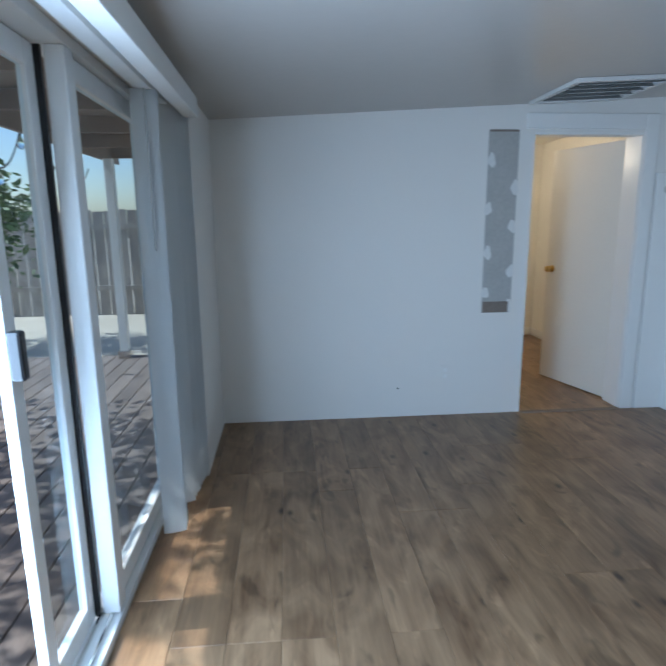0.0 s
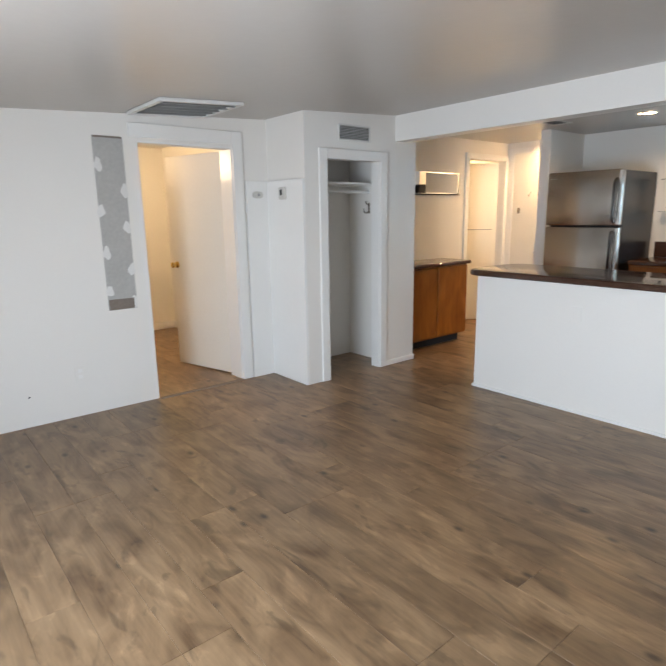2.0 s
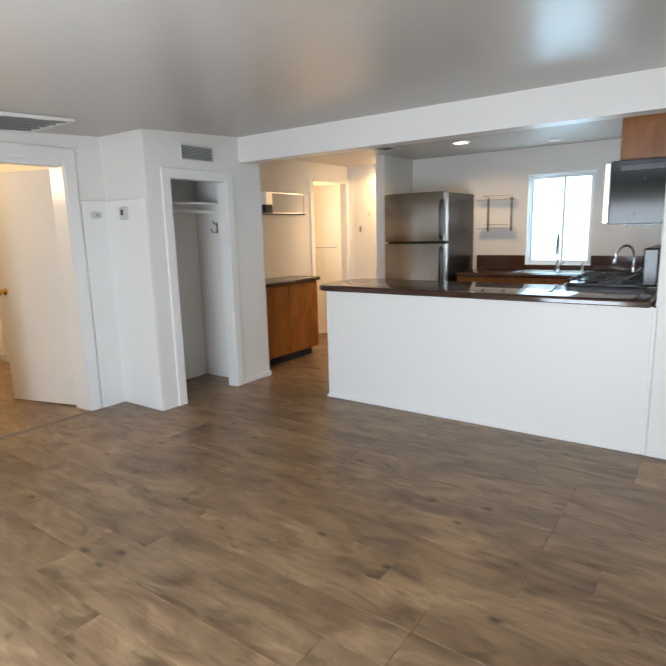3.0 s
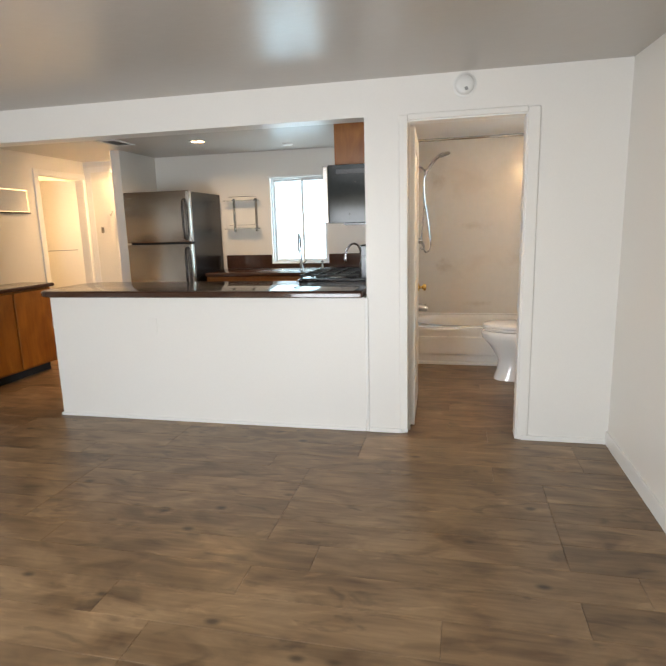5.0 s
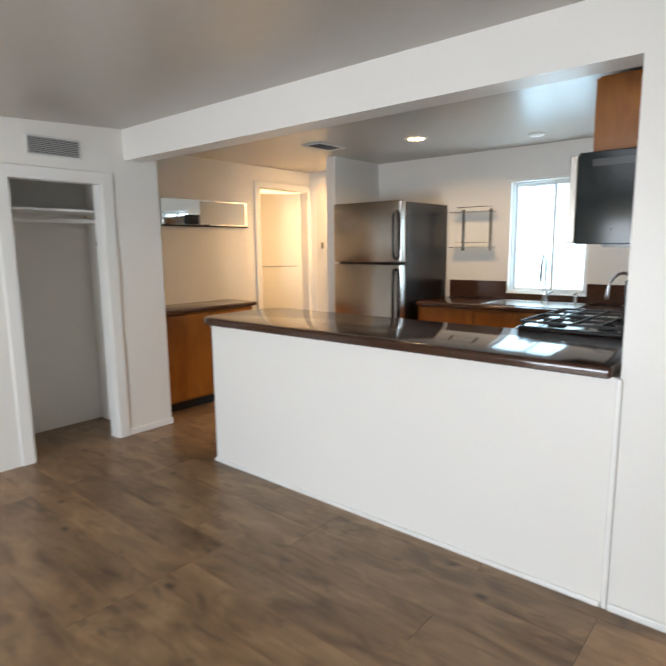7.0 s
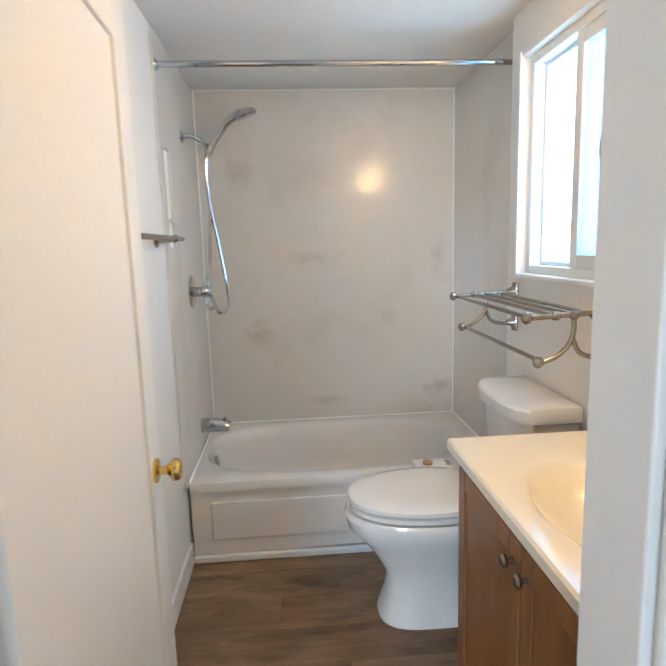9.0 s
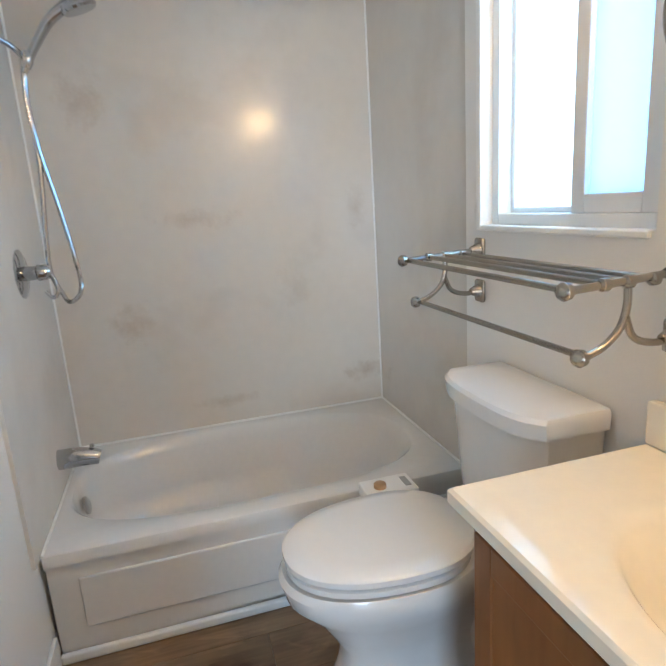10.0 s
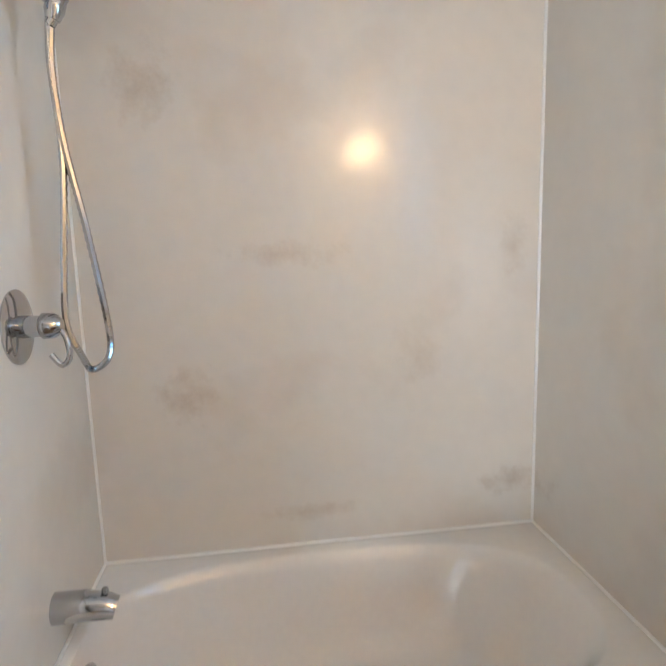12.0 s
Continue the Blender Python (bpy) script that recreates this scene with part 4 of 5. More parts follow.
# refrigerator
fr = thing("refrigerator", (6.47, 3.16, 0), "stainless top-freezer refrigerator with black sides", "refrigerator")
part("body", boxes((6.15, 6.87, 2.79, 3.54, 0.03, 1.80), bev=0.006), BLACK, fr, "glossy black cabinet sides")
for z0, z1, nm in ((0.08, 1.262, "fridge_door"), (1.278, 1.81, "freezer_door")):
    d = part(nm, boxes((6.075, 6.145, 2.785, 3.545, z0, z1), bev=0.012), STEEL, fr, "brushed stainless door", True)
    lo, hi = (0.62, 1.22) if z0 < 1 else (1.31, 1.72)
    part("handle", tube(bend([(6.07, 2.835, lo), (6.025, 2.835, lo + 0.035), (6.018, 2.835, (lo + hi) / 2), (6.025, 2.835, hi - 0.035), (6.07, 2.835, hi)], 6), 0.013), BLACK, d, "black handle", True)
    part("edge_strip", boxes((6.066, 6.074, 2.787, 2.815, z0 + 0.01, z1 - 0.01), bev=0.002), STEELB, d)
part("badge", boxes((6.0725, 6.0745, 3.44, 3.50, 1.74, 1.75)), STEELB, fr)
for y in (2.84, 3.49):
    part("foot", boxes((6.2, 6.26, y - 0.03, y + 0.03, 0, 0.031)), BLACK, fr)

# glass wall shelf
gs = thing("wall_shelf", (6.85, 2.50, 1.38), "two-tier glass wall shelf with thin chrome rails", "shelf")
for z in (1.40, 1.72):
    part("glass_tier", boxes((6.77, 6.888, 2.31, 2.71, z, z + 0.006)), SHELFG, gs)
    part("rail", tube([(6.88, 2.34, z + 0.045), (6.775, 2.34, z + 0.045), (6.775, 2.64, z + 0.045), (6.88, 2.64, z + 0.045)], 0.003, 8), CHROME, gs)
for y in (2.35, 2.62):
    part("upright", boxes((6.875, 6.889, y - 0.013, y + 0.013, 1.37, 1.75), bev=0.002), NICKEL, gs)

# ceiling lamps of the kitchen; the second is added out of sight to warm the hall
def flat_ring(cx, cy, r, z):
    return [(cx + r * math.cos(k * math.pi / 16), cy + r * math.sin(k * math.pi / 16), z) for k in range(32)]


for cx, cy in CANS:
    dl = thing("recessed_light", (cx, cy, 2.25), "lit round recessed ceiling light with white trim", "light", "kitchen ceiling lights")
    part("trim_ring", loft([flat_ring(cx, cy, rr, zz) for rr, zz in ((0.062, 2.2605), (0.089, 2.2605), (0.089, 2.257), (0.084, 2.254), (0.068, 2.254), (0.062, 2.2605))], False, False), PLAST, dl, "", True)
    part("lens", lathe((cx, cy, 2.288), (0, 0, -1), [(0, 0.0575), (0.004, 0.056)], 24), BULB, dl, "glowing warm lens")
kdt = thing("ceiling_detector", (6.43, 1.80, 2.24), "flat round white detector on the kitchen ceiling", "smoke detector")
part("body", lathe((6.43, 1.80, 2.2625), (0, 0, -1), [(0, 0.06), (0.012, 0.058), (0.02, 0.045)], 24), PLAST, kdt, "", True)

# ---- bathroom ----
CX, CY = 6.62, -0.22
tub = thing("bathtub", (6.62, -0.22, 0), "white enamelled alcove bathtub with a panelled apron", "bathtub")
XA, XB, YS, YN, RZ = 6.188, 7.044, -0.974, 0.507, 0.384


def rect_ring(x0, x1, y0, y1, z, seg=64):
    """A rectangle walked at the same angles as oval(), so that the two can be joined."""
    mx, my, hx, hy = (x0 + x1) / 2, (y0 + y1) / 2, (x1 - x0) / 2, (y1 - y0) / 2
    pts = []
    for k in range(seg):
        a = 2 * math.pi * k / seg
        c, s = math.cos(a), math.sin(a)
        r = 1 / max(abs(c), abs(s))
        pts.append((mx + hx * r * c, my + hy * r * s, z))
    return pts


def basin_ring(z, ax, ay, cy, p, seg=64):
    pts = []
    for k in range(seg):
        a = 2 * math.pi * k / seg
        c, s = math.cos(a), math.sin(a)
        r = (abs(c) ** p + abs(s) ** p) ** (-1 / p)
        pts.append((6.635 + ax * r * c, cy + ay * r * s, z))
    return pts


part("shell", loft([rect_ring(XA + 0.03, XB, YS, YN, 0.02), rect_ring(XA + 0.03, XB, YS, YN, RZ - 0.05), rect_ring(XA, XB, YS, YN, RZ - 0.045), rect_ring(XA, XB, YS, YN, RZ - 0.012), rect_ring(XA + 0.004, XB, YS, YN, RZ - 0.003), rect_ring(XA + 0.012, XB, YS, YN, RZ),
                    basin_ring(RZ, 0.360, 0.700, -0.212, 2.9), basin_ring(RZ - 0.008, 0.348, 0.688, -0.212, 2.9), basin_ring(RZ - 0.05, 0.332, 0.668, -0.205, 2.8), basin_ring(0.18, 0.292, 0.60, -0.17, 2.8), basin_ring(0.09, 0.255, 0.545, -0.15, 2.7), basin_ring(0.055, 0.20, 0.48, -0.14, 2.5), basin_ring(0.05, 0.05, 0.2, -0.14, 2.2)]), TUBM, tub, "", True)
part("apron", boxes((XA + 0.012, XA + 0.032, YS, YN, 0.005, RZ - 0.045), bev=0.004), TUBM, tub)
part("apron_panel", boxes((XA + 0.003, XA + 0.014, YS + 0.06, YN - 0.09, 0.10, 0.285), bev=0.006), TUBM, tub, "raised apron panel")
part("overflow_plate", lathe((6.635, 0.447, 0.305), (0, -1, 0.22), [(0, 0.036), (0.010, 0.036), (0.014, 0.028), (0.015, 0.01)], 24), CHROME, tub, "chrome overflow plate", True)

sp = thing("tub_spout", (6.63, 0.505, 0.50), "chrome tub spout with a diverter knob", "tub spout")
part("spout", tube([(6.63, 0.508, 0.515), (6.63, 0.44, 0.515), (6.63, 0.385, 0.508), (6.63, 0.362, 0.50)], [0.039, 0.038, 0.033, 0.028], 20), CHROME, sp, "", True)
part("diverter", lathe((6.63, 0.385, 0.532), (0, 0, 1), [(0, 0.005), (0.012, 0.005), (0.014, 0.009), (0.024, 0.008)], 12), CHROME, sp, "", True)
vl = thing("shower_valve", (6.605, 0.505, 1.14), "round chrome shower valve with a lever handle", "shower valve")
part("plate", lathe((6.605, 0.508, 1.226), (0, -1, 0), [(0, 0.085), (0.004, 0.085), (0.010, 0.07), (0.013, 0.03)], 36), CHROME, vl, "", True)
part("stem", lathe((6.605, 0.497, 1.226), (0, -1, 0), [(0, 0.026), (0.04, 0.024), (0.045, 0.03), (0.07, 0.028), (0.085, 0.016)], 24), CHROME, vl, "", True)
part("lever", tube(bend([(6.605, 0.425, 1.226), (6.60, 0.405, 1.20), (6.597, 0.40, 1.155), (6.598, 0.418, 1.135), (6.60, 0.44, 1.16)], 5), 0.007, 10), CHROME, vl, "", True)

sh = thing("hand_shower", (6.615, 0.5, 1.20), "chrome hand shower on its arm with a metal hose", "shower")
part("flange", lathe((6.613, 0.508, 1.98), (0, -1, 0), [(0, 0.032), (0.005, 0.031), (0.012, 0.016)], 20), CHROME, sh, "", True)
part("arm", tube(bend([(6.613, 0.505, 1.98), (6.63, 0.46, 1.983), (6.66, 0.42, 1.965), (6.685, 0.40, 1.945)], 6), 0.010), CHROME, sh, "", True)
part("bracket", lathe((6.695, 0.395, 1.905), (0, -0.3, 1), [(0, 0.016), (0.02, 0.022), (0.045, 0.022), (0.055, 0.015)], 16), CHROME, sh, "", True)
part("wand", tube(bend([(6.695, 0.402, 1.895), (6.69, 0.36, 1.965), (6.68, 0.30, 2.045), (6.665, 0.245, 2.085), (6.655, 0.215, 2.095)], 6), [0.013 + 0.009 * (k / 24) for k in range(25)], 14), CHROME, sh, "", True)
part("head", lathe((6.652, 0.205, 2.115), (0.1, -0.35, -1), [(0, 0.022), (0.014, 0.052), (0.034, 0.060), (0.042, 0.054), (0.043, 0.012)], 28), CHROME, sh, "", True)
hose = bend([(6.697, 0.405, 1.90), (6.697, 0.41, 1.80), (6.70, 0.405, 1.60), (6.695, 0.425, 1.35), (6.69, 0.43, 1.22), (6.70, 0.405, 1.135), (6.705, 0.385, 1.10), (6.705, 0.345, 1.13), (6.702, 0.338, 1.21), (6.70, 0.368, 1.45), (6.698, 0.398, 1.64), (6.697, 0.408, 1.80), (6.697, 0.40, 1.90)], 24)
part("hose", tube(hose, [0.0080 + 0.0013 * (k % 2) for k in range(len(hose))], 8), CHROME, sh, "ribbed metal hose", True)

rod = thing("shower_rod", (6.16, -0.22, 2.15), "slim chrome shower curtain rod across the tub", "shower rod")
part("rod", tube([(6.16, -0.98, 2.17), (6.16, 0.512, 2.17)], 0.0125), CHROME, rod)
for y, d in ((-0.985, 1), (0.517, -1)):
    part("end_cup", lathe((6.16, y, 2.17), (0, d, 0), [(0, 0.028), (0.008, 0.026), (0.02, 0.016)], 18), CHROME, rod, "", True)

tb = thing("towel_bar", (5.83, 0.5, 1.46), "brushed metal towel bar on the bathroom wall", "towel bar")
part("bar", tube([(5.30, 0.445, 1.482), (6.13, 0.445, 1.482)], 0.010), NICKEL, tb)
for x in (5.40, 5.98):
    part("post", lathe((x, 0.521, 1.475), (0, -1, 0.08), [(0, 0.027), (0.006, 0.026), (0.014, 0.013), (0.06, 0.012), (0.078, 0.016), (0.088, 0.012)], 18), NICKEL, tb, "", True)

# toilet
TX = 5.755
to = thing("toilet", (TX, -0.6, 0), "white porcelain two-piece toilet with closed lid", "toilet")


def trng(z, ax, front, back, p=2.2, cy=-0.50):
    return oval(TX, cy, z, ax, front, p, 48, back)


part("bowl", loft([trng(0, 0.136, 0.215, 0.30, 3), trng(0.02, 0.133, 0.21, 0.30, 3), trng(0.10, 0.117, 0.185, 0.28, 2.6), trng(0.18, 0.115, 0.18, 0.27, 2.4), trng(0.24, 0.135, 0.215, 0.26, 2.3), trng(0.32, 0.168, 0.27, 0.25, 2.2), trng(0.375, 0.198, 0.325, 0.24, 2.2), trng(0.425, 0.208, 0.338, 0.24, 2.2), trng(0.445, 0.200, 0.328, 0.24, 2.2)]), PORC, to, "", True)
part("pedestal", boxes((TX - 0.10, TX + 0.10, -0.90, -0.66, 0.0, 0.37), bev=0.03), PORC, to, "", True)
part("deck", boxes((TX - 0.18, TX + 0.18, -0.915, -0.66, 0.36, 0.455), bev=0.025), PORC, to, "", True)
part("seat", loft([trng(0.449, 0.188, 0.305, 0.20, 2.3), trng(0.453, 0.197, 0.317, 0.20, 2.3), trng(0.468, 0.197, 0.317, 0.20, 2.3), trng(0.473, 0.19, 0.31, 0.20, 2.3)]), PORC, to, "", True)
part("lid", loft([trng(0.478, 0.192, 0.312, 0.215, 2.3), trng(0.482, 0.200, 0.321, 0.215, 2.3), trng(0.497, 0.200, 0.321, 0.215, 2.3), trng(0.506, 0.191, 0.31, 0.21, 2.3), trng(0.513, 0.15, 0.25, 0.17, 2.3), trng(0.515, 0.05, 0.1, 0.08, 2.3)]), PORC, to, "closed glossy lid", True)
for hx in (-0.08, 0.08):
    part("hinge", boxes((TX + hx - 0.022, TX + hx + 0.022, -0.735, -0.695, 0.455, 0.49), bev=0.006), PLAST, to)


def tank_ring(z, ax, yf, yb, bow=0.035):
    pts = []
    for k in range(13):
        u = -1 + 2 * k / 12
        pts.append((TX - 0.085 + ax * u, yf + bow * (1 - abs(u) ** 3) - 0.02 * abs(u) ** 8, z))
    for k in range(7):
        u = 1 - 2 * k / 6
        pts.append((TX - 0.085 + ax * u, yb, z))
    return pts


part("tank", loft([tank_ring(0.456, 0.175, -0.775, -0.92), tank_ring(0.49, 0.185, -0.765, -0.922), tank_ring(0.835, 0.212, -0.745, -0.922)]), PORC, to, "", True)
part("tank_lid", loft([tank_ring(0.837, 0.213, -0.745, -0.922), tank_ring(0.841, 0.225, -0.73, -0.924), tank_ring(0.882, 0.227, -0.725, -0.924), tank_ring(0.893, 0.221, -0.732, -0.922), tank_ring(0.899, 0.200, -0.752, -0.912)]), PORC, to, "", True)

bi = thing("bidet_control", (5.99, -0.56, 0.41), "white bidet attachment control with a tan knob", "bidet")
part("box", boxes((5.935, 6.045, -0.66, -0.49, 0.455, 0.500), bev=0.006), PLAST, bi)
part("arm", boxes((5.84, 5.94, -0.66, -0.60, 0.456, 0.470), bev=0.004), PLAST, bi)
part("foot", boxes((5.925, 5.94, -0.63, -0.60, 0.44, 0.456)), PLAST, bi)
part("dial", lathe((5.985, -0.545, 0.50), (0, 0, 1), [(0, 0.021), (0.012, 0.020), (0.015, 0.016)], 20), CORK, bi, "round tan knob", True)
part("slot", boxes((5.96, 6.02, -0.645, -0.625, 0.50, 0.5015)), GREYP, bi)

# vanity
VX0, VX1, VY = 4.385, 5.335, -0.44
vt = thing("vanity_cabinet", (4.85, -0.70, 0), "brown oak bathroom vanity cabinet with two doors", "cabinet")
part("body", boxes((VX0, VX1 - 0.058, -0.928, VY - 0.035, 0.09, 0.732), (VX1 - 0.078, VX1 - 0.058, -0.928, VY - 0.055, 0.732, 0.8215), (VX0, VX1 - 0.058, VY - 0.055, VY - 0.035, 0.732, 0.8215), bev=0.002), VANW, vt)
part("toe_kick", boxes((VX0, VX1 - 0.06, -0.925, VY - 0.10, 0, 0.09)), DARK, vt)
for a, b, kx in ((VX0 + 0.02, 4.832, 4.80), (4.842, VX1 - 0.068, 4.875)):
    d = knobless_door(vt, "door", (a, b, VY - 0.035, VY - 0.016, 0.12, 0.80), "y", VANW)
    part("door_knob", lathe((kx, VY - 0.016, 0.74), (0, 1, 0), [(0, 0.007), (0.012, 0.006), (0.016, 0.014), (0.023, 0.016), (0.028, 0.010)], 16), NICKEL, d, "round nickel knob", True)
ux, uy, ua, ub = 4.86, -0.685, 0.265, 0.17


def v_rect(z, ins):
    mx, my, hx, hy = (VX0 + VX1) / 2, (VY - 0.928) / 2, (VX1 - VX0) / 2 - ins, (VY + 0.928) / 2 - ins
    return [(mx + hx * c / max(abs(c), abs(s)), my + hy * s / max(abs(c), abs(s)), z) for c, s in [(math.cos(2 * math.pi * k / 64), math.sin(2 * math.pi * k / 64)) for k in range(64)]]


def v_oval(z, f):
    return [(ux + ua * f * math.cos(2 * math.pi * k / 64), uy + ub * f * math.sin(2 * math.pi * k / 64), z) for k in range(64)]


vtop = thing("washbasin", (4.85, -0.70, 0.822), "cream cultured-marble vanity top with an integral oval basin", "sink")
part("top", loft([v_rect(0.822, 0.004), v_rect(0.826, 0), v_rect(0.850, 0), v_rect(0.857, 0.006), v_oval(0.857, 1.14), v_oval(0.8555, 1.09), v_oval(0.853, 1.03), v_oval(0.842, 0.97), v_oval(0.80, 0.85), v_oval(0.76, 0.65), v_oval(0.742, 0.40), v_oval(0.738, 0.1)], cap_first=False), MARBLE, vtop, "", True)
part("backsplash", boxes((VX0, VX1 - 0.002, -0.9285, -0.905, 0.857, 0.955), bev=0.005), MARBLE, vtop)
part("drain", lathe((ux, uy, 0.7385), (0, 0, 1), [(0, 0.022), (0.003, 0.021), (0.004, 0.01)], 18), CHROME, vtop)

# train rack
rk = thing("towel_rack", (5.63, -0.85, 1.08), "satin nickel train-style towel rack above the toilet", "towel rack")
RX0, RX1, ZT, ZL = 5.295, 6.005, 1.215, 1.085
for y in (-0.672, -0.745, -0.80, -0.86):
    part("shelf_bar", tube([(RX0, y, ZT + (0.004 if y < -0.7 else 0)), (RX1, y, ZT + (0.004 if y < -0.7 else 0))], 0.007, 10), NICKEL, rk)
part("towel_rail", tube([(RX0, -0.71, ZL), (RX1, -0.71, ZL)], 0.007, 10), NICKEL, rk)
for x in (RX0, RX1):
    part("bracket_arm", tube([(x, -0.925, ZT + 0.012), (x, -0.665, ZT)], 0.008, 10), NICKEL, rk)
    part("bracket_curve", tube(bend([(x, -0.80, ZT - 0.002), (x, -0.80, ZT - 0.045), (x, -0.785, ZT - 0.085), (x, -0.75, ZT - 0.115), (x, -0.71, ZL)], 6), 0.0075, 10), NICKEL, rk, "", True)
    part("bracket_curve", tube(bend([(x, -0.797, ZT - 0.06), (x, -0.82, ZT - 0.105), (x, -0.87, ZT - 0.122), (x, -0.925, ZT - 0.118)], 6), 0.0075, 10), NICKEL, rk, "", True)
    for z in (ZT + 0.012, ZT - 0.118):
        part("wall_plate", boxes((x - 0.026, x + 0.026, -0.9295, -0.915, z - 0.036, z + 0.036), bev=0.008), NICKEL, rk, "", True)
        part("collar", lathe((x, -0.916, z), (0, 1, 0), [(0, 0.022), (0.012, 0.017), (0.028, 0.010)], 16), NICKEL, rk, "", True)
    for y, z in ((-0.662, ZT), (-0.70, ZL)):
        part("end_ball", lathe((x, y - 0.012, z), (0, 1, 0), [(0, 0.008), (0.006, 0.016), (0.018, 0.018), (0.026, 0.013), (0.03, 0.004)], 16), NICKEL, rk, "", True)
    for y in (-0.745, -0.80, -0.86):
        part("collar_ring", lathe((x, y - 0.012, ZT + 0.004), (0, 1, 0), [(0, 0.008), (0.005, 0.013), (0.019, 0.013), (0.024, 0.008)], 12), NICKEL, rk, "", True)

tr = thing("towel_ring", (5.235, -0.92, 1.57), "satin nickel towel ring on the bathroom wall", "towel ring")
part("wall_plate", lathe((5.235, -0.9305, 1.775), (0, 1, 0), [(0, 0.03), (0.008, 0.029), (0.016, 0.014), (0.05, 0.012), (0.06, 0.014)], 18), NICKEL, tr, "", True)
rr = [(5.235 + 0.085 * math.cos(2 * math.pi * k / 40), -0.875, 1.682 + 0.095 * math.sin(2 * math.pi * k / 40)) for k in range(40)]
part("ring", tube(rr, 0.008, 12, True), NICKEL, tr, "", True)

vb2 = thing("vanity_light", (4.87, -0.95, 2.0), "warm two-bulb vanity light on the bathroom wall", "light")
part("bar", boxes((4.62, 5.12, -0.9305, -0.90, 2.02, 2.10), bev=0.006), NICKEL, vb2)
for bx in (4.72, 5.02):
    part("socket", lathe((bx, -0.902, 2.06), (0, 1, 0), [(0, 0.024), (0.03, 0.022), (0.05, 0.018)], 16), NICKEL, vb2, "", True)
bf = thing("bath_fan", (5.41, -0.1, 2.29), "square white exhaust fan grille in the bathroom ceiling", "fan")
part("cover", boxes((5.28, 5.54, -0.23, 0.03, 2.298, 2.3155), bev=0.006), PLAST, bf)
for i in range(6):
    part("slat", boxes((5.30, 5.52, -0.20 + i * 0.036, -0.185 + i * 0.036, 2.292, 2.298)), VENT, bf)

# ---- outside the sliding door ----
GZ = -0.25
structure("ground", boxes((-60, 60, -60, 60, GZ - 0.3, GZ)), DIRT)
dk = tagged(thing("deck", (-1.8, 3.0, GZ), "weathered dark brown wooden deck with gaps between boards", "deck"), kind="structure")
part("deck_frame", boxes((-3.4, -0.34, -1.0, 7.0, GZ, -0.10)), DARK, dk)
for i in range(21):
    x = -0.355 - i * 0.146
    part("board", boxes((x - 0.138, x, -1.0, 7.0, -0.098, -0.062), bev=0.003), DECKM, dk)
pr = tagged(thing("patio_roof", (-1.0, 3.0, 2.1), "brown painted patio roof over the deck", "patio roof"), kind="structure")
part("sheathing", boxes((-1.46, -0.33, -1.2, 7.5, 2.22, 2.28)), ROOFW, pr)
for i in range(10):
    y = -0.9 + i * 0.9
    part("rafter", boxes((-1.45, -0.34, y, y + 0.045, 2.10, 2.22)), ROOFW, pr)
part("fascia", boxes((-1.50, -1.46, -1.2, 7.5, 2.06, 2.29)), ROOFW, pr)
pp = thing("patio_post", (-1.40, 6.9, -0.062), "white painted patio post with a metal base", "post")
part("post", boxes((-1.44, -1.35, 6.85, 6.94, -0.06, 2.06), bev=0.004), VINYL, pp)
part("base", boxes((-1.46, -1.33, 6.83, 6.96, -0.062, 0.02), bev=0.003), STEEL, pp)

fn = tagged(thing("fence", (-5, 11, GZ), "weathered grey wooden board fence", "fence"), kind="structure")
for i in range(70):
    x = 3.0 - i * 0.20
    part("board", boxes((x - 0.185, x, 11.0, 11.02, GZ, 1.62 + 0.02 * math.sin(i * 1.7)), bev=0.002), FENCE, fn)
for z in (0.2, 1.3):
    part("rail", boxes((-11, 3, 10.96, 10.998, z, z + 0.09)), FENCE, fn)
fw = tagged(thing("fence_side", (-11, 4, GZ), "weathered grey wooden side fence", "fence"), kind="structure")
for i in range(80):
    y = -5.0 + i * 0.20
    part("board", boxes((-11.02, -11.0, y, y + 0.185, GZ, 1.62 + 0.02 * math.sin(i * 1.3)), bev=0.002), FENCE, fw)

rnd = random.Random(5)


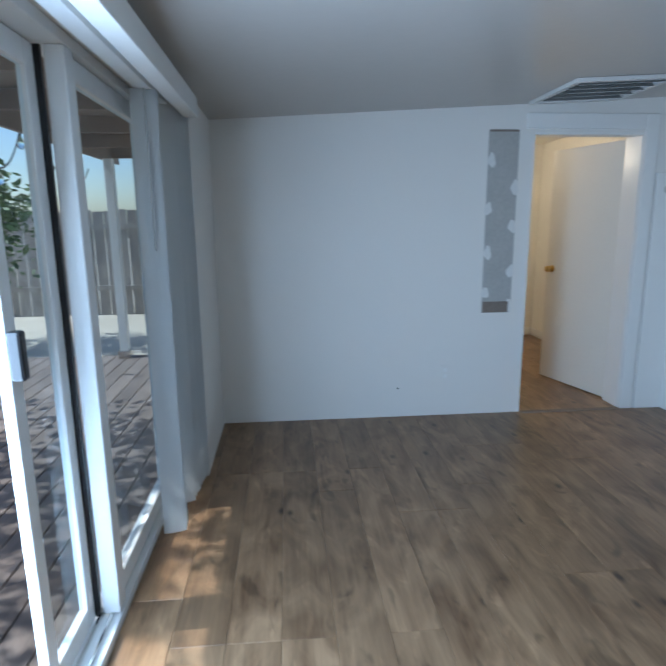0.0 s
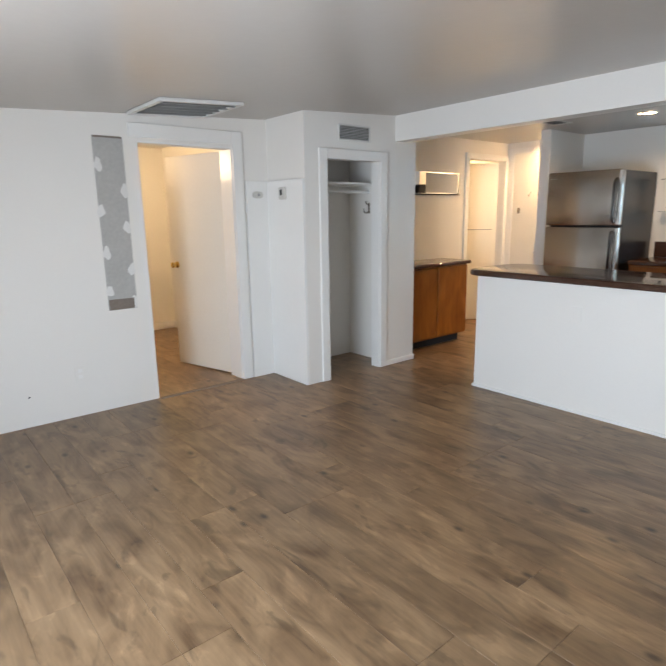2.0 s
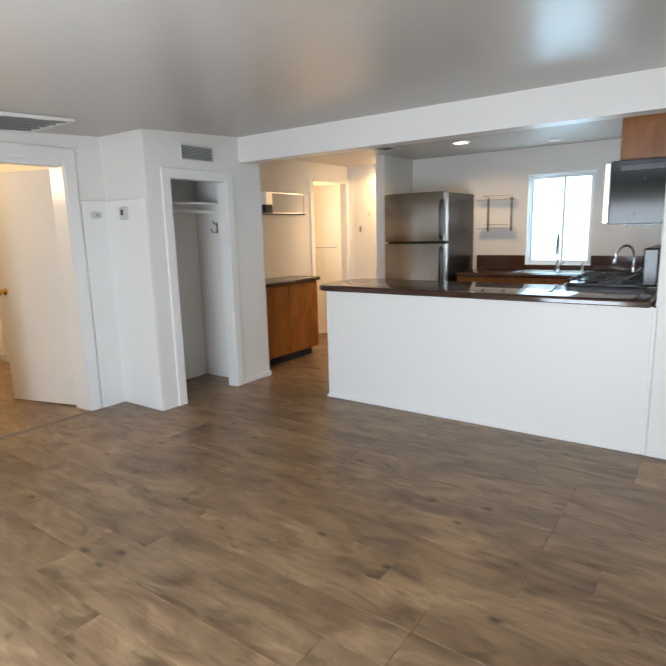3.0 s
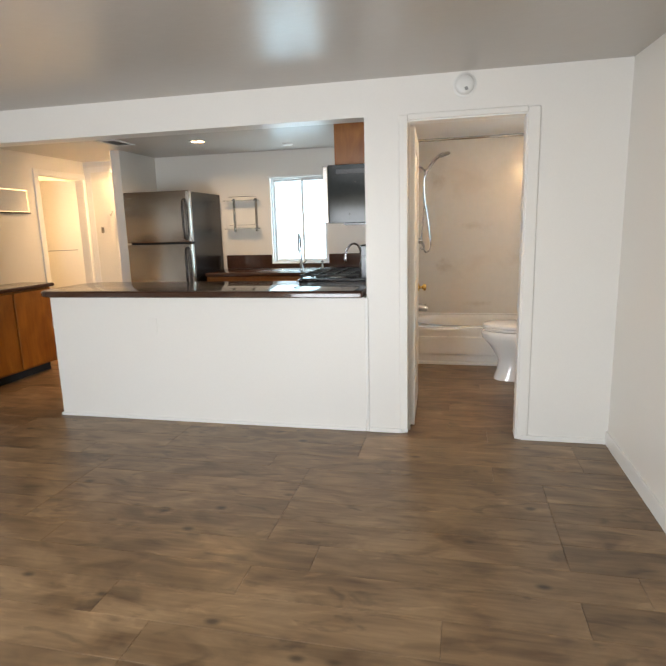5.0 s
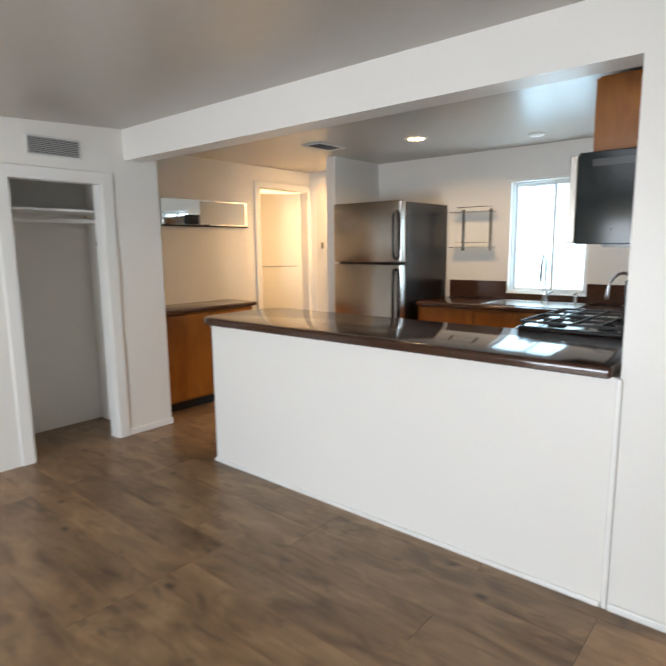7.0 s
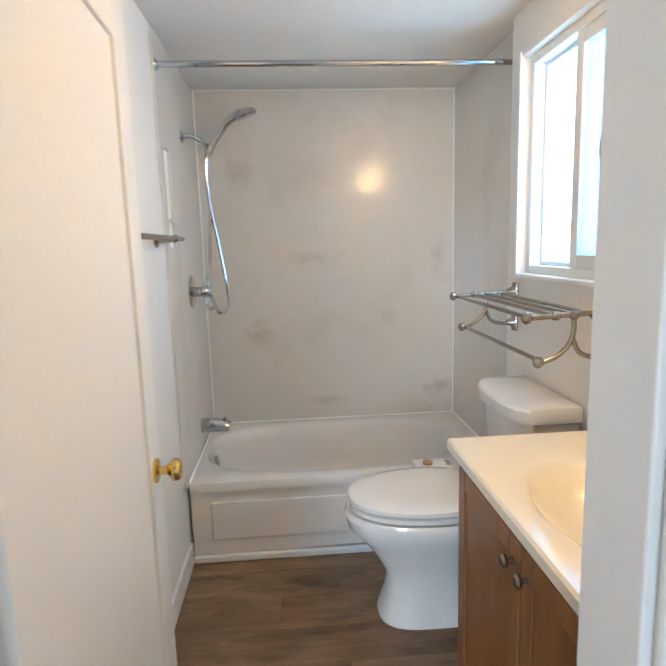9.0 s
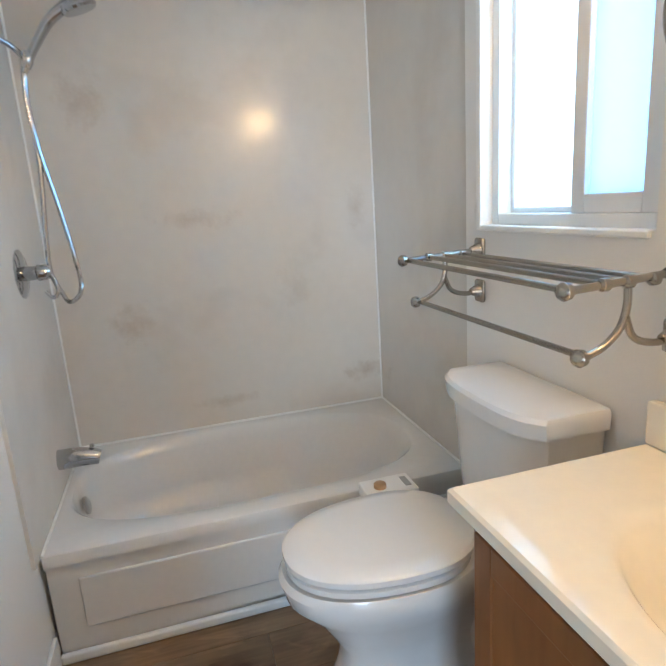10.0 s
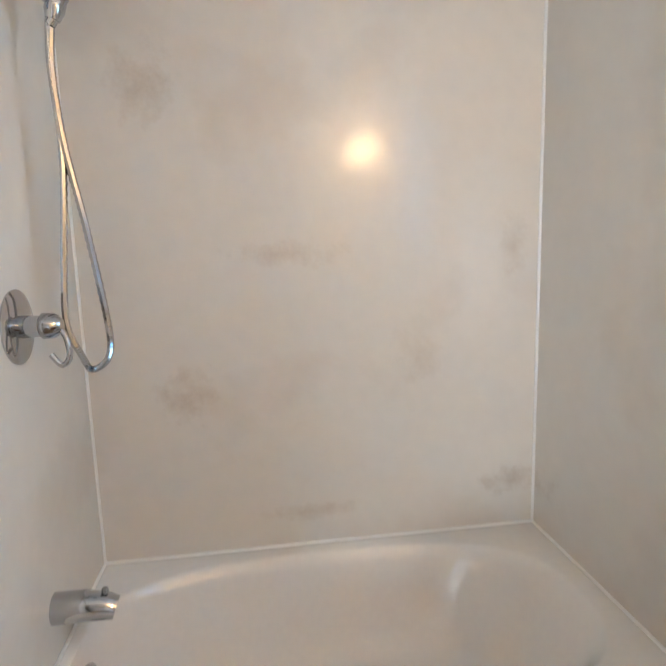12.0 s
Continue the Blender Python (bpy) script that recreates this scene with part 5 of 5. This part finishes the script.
def tree(at, height, crown_r, seed, n):
    r = random.Random(seed)
    x, y, z = at
    t = thing("tree", at, "leafy green garden tree beyond the deck", "tree")
    trunk = bmesh.new()
    add_tube(trunk, bend([(x, y, z), (x + 0.08, y - 0.05, z + height * 0.3), (x - 0.05, y + 0.1, z + height * 0.6), (x + 0.05, y, z + height * 0.85)], 5), [0.13 - 0.09 * k / 15 for k in range(16)], 10)
    tips = []
    for k in range(9):
        a, h = r.uniform(0, 6.28), z + height * r.uniform(0.35, 0.8)
        tip = (x + crown_r * 0.8 * math.cos(a), y + crown_r * 0.8 * math.sin(a), h + r.uniform(0.2, 0.8))
        add_tube(trunk, bend([(x, y, h - 0.2), ((x + tip[0]) / 2, (y + tip[1]) / 2, h + 0.1), tip], 4), [0.05 - 0.04 * q / 8 for q in range(9)], 6)
        tips.append(tip)
    part("trunk", trunk, BARK, t, "", True)
    verts, faces = [], []
    for k in range(n):
        c = Vector(tips[k % len(tips)]) if k % 3 else Vector((x, y, z + height * 0.75))
        p = c + Vector((r.gauss(0, crown_r * 0.33), r.gauss(0, crown_r * 0.33), r.gauss(0, crown_r * 0.26)))
        u = Vector((r.uniform(-1, 1), r.uniform(-1, 1), r.uniform(-0.6, 0.6))).normalized()
        v = u.orthogonal().normalized()
        s = r.uniform(0.04, 0.085)
        i = len(verts)
        verts += [p - u * s, p + v * s * 0.45, p + u * s, p - v * s * 0.45]
        faces.append((i, i + 1, i + 2, i + 3))
    data = bpy.data.meshes.new("crown")
    data.from_pydata([v - Vector(at) for v in verts], [], faces)
    data.materials.append(LEAF)
    ob = new("crown", data)
    ob.parent = t
    return t


# first tree is added above the view so that its crown dapples the sun
tree((-4.2, 3.2, GZ), 5.2, 1.8, 3, 3600)
tree((-3.9, 8.0, GZ), 2.3, 0.8, 8, 2600)

sg = thing("string_lights", (-1.51, 4.0, 2.0), "string of clear bulbs hung along the patio roof", "string lights")
line = []
for i in range(6):
    for k in range(8):
        u = k / 8
        line.append((-1.51, 2.2 + (i + u) * 0.75, 2.06 - 0.28 * 4 * u * (1 - u)))
part("cable", tube(line, 0.006, 6), BLACK, sg)
for j in range(4, len(line), 4):
    x, y, z = line[j]
    b = part("bulb", lathe((x, y, z), (0, 0, -1), [(0, 0.012), (0.03, 0.013), (0.05, 0.026), (0.085, 0.028), (0.11, 0.012)], 10), SHELFG, sg, "clear glass bulb", True)

# ---- floor planks, laid along the room ----
fl = tagged(thing("floor", (0, 0, -0.014), "grey-brown oak laminate plank floor", "floor"), kind="structure")
PW, PL = 0.19, 1.29


def plank_mesh(length):
    bmv = bmesh.new()
    add_box(bmv, 0.0004, PW - 0.0004, 0.0004, length - 0.0004, 0, 0.014)
    es = [e for e in bmv.edges if all(v.co.z > 0.013 for v in e.verts)]
    bmesh.ops.bevel(bmv, geom=es, offset=0.0013, segments=1, affect="EDGES")
    data = bpy.data.meshes.new("plank")
    bmv.to_mesh(data)
    bmv.free()
    data.materials.append(PLANK)
    return data


cache = {}
rnd = random.Random(17)
for row in range(38):
    x = -0.20 + row * PW
    y, end = -1.0, 7.2
    first = True
    while y < end - 0.02:
        length = rnd.choice((0.35, 0.6, 0.85, 1.1)) if first else PL
        length = round(min(length, end - y), 3)
        first = False
        if length not in cache:
            cache[length] = plank_mesh(length)
        ob = new("plank", cache[length])
        ob.parent = fl
        ob.location = (x, y, 0)
        y += length
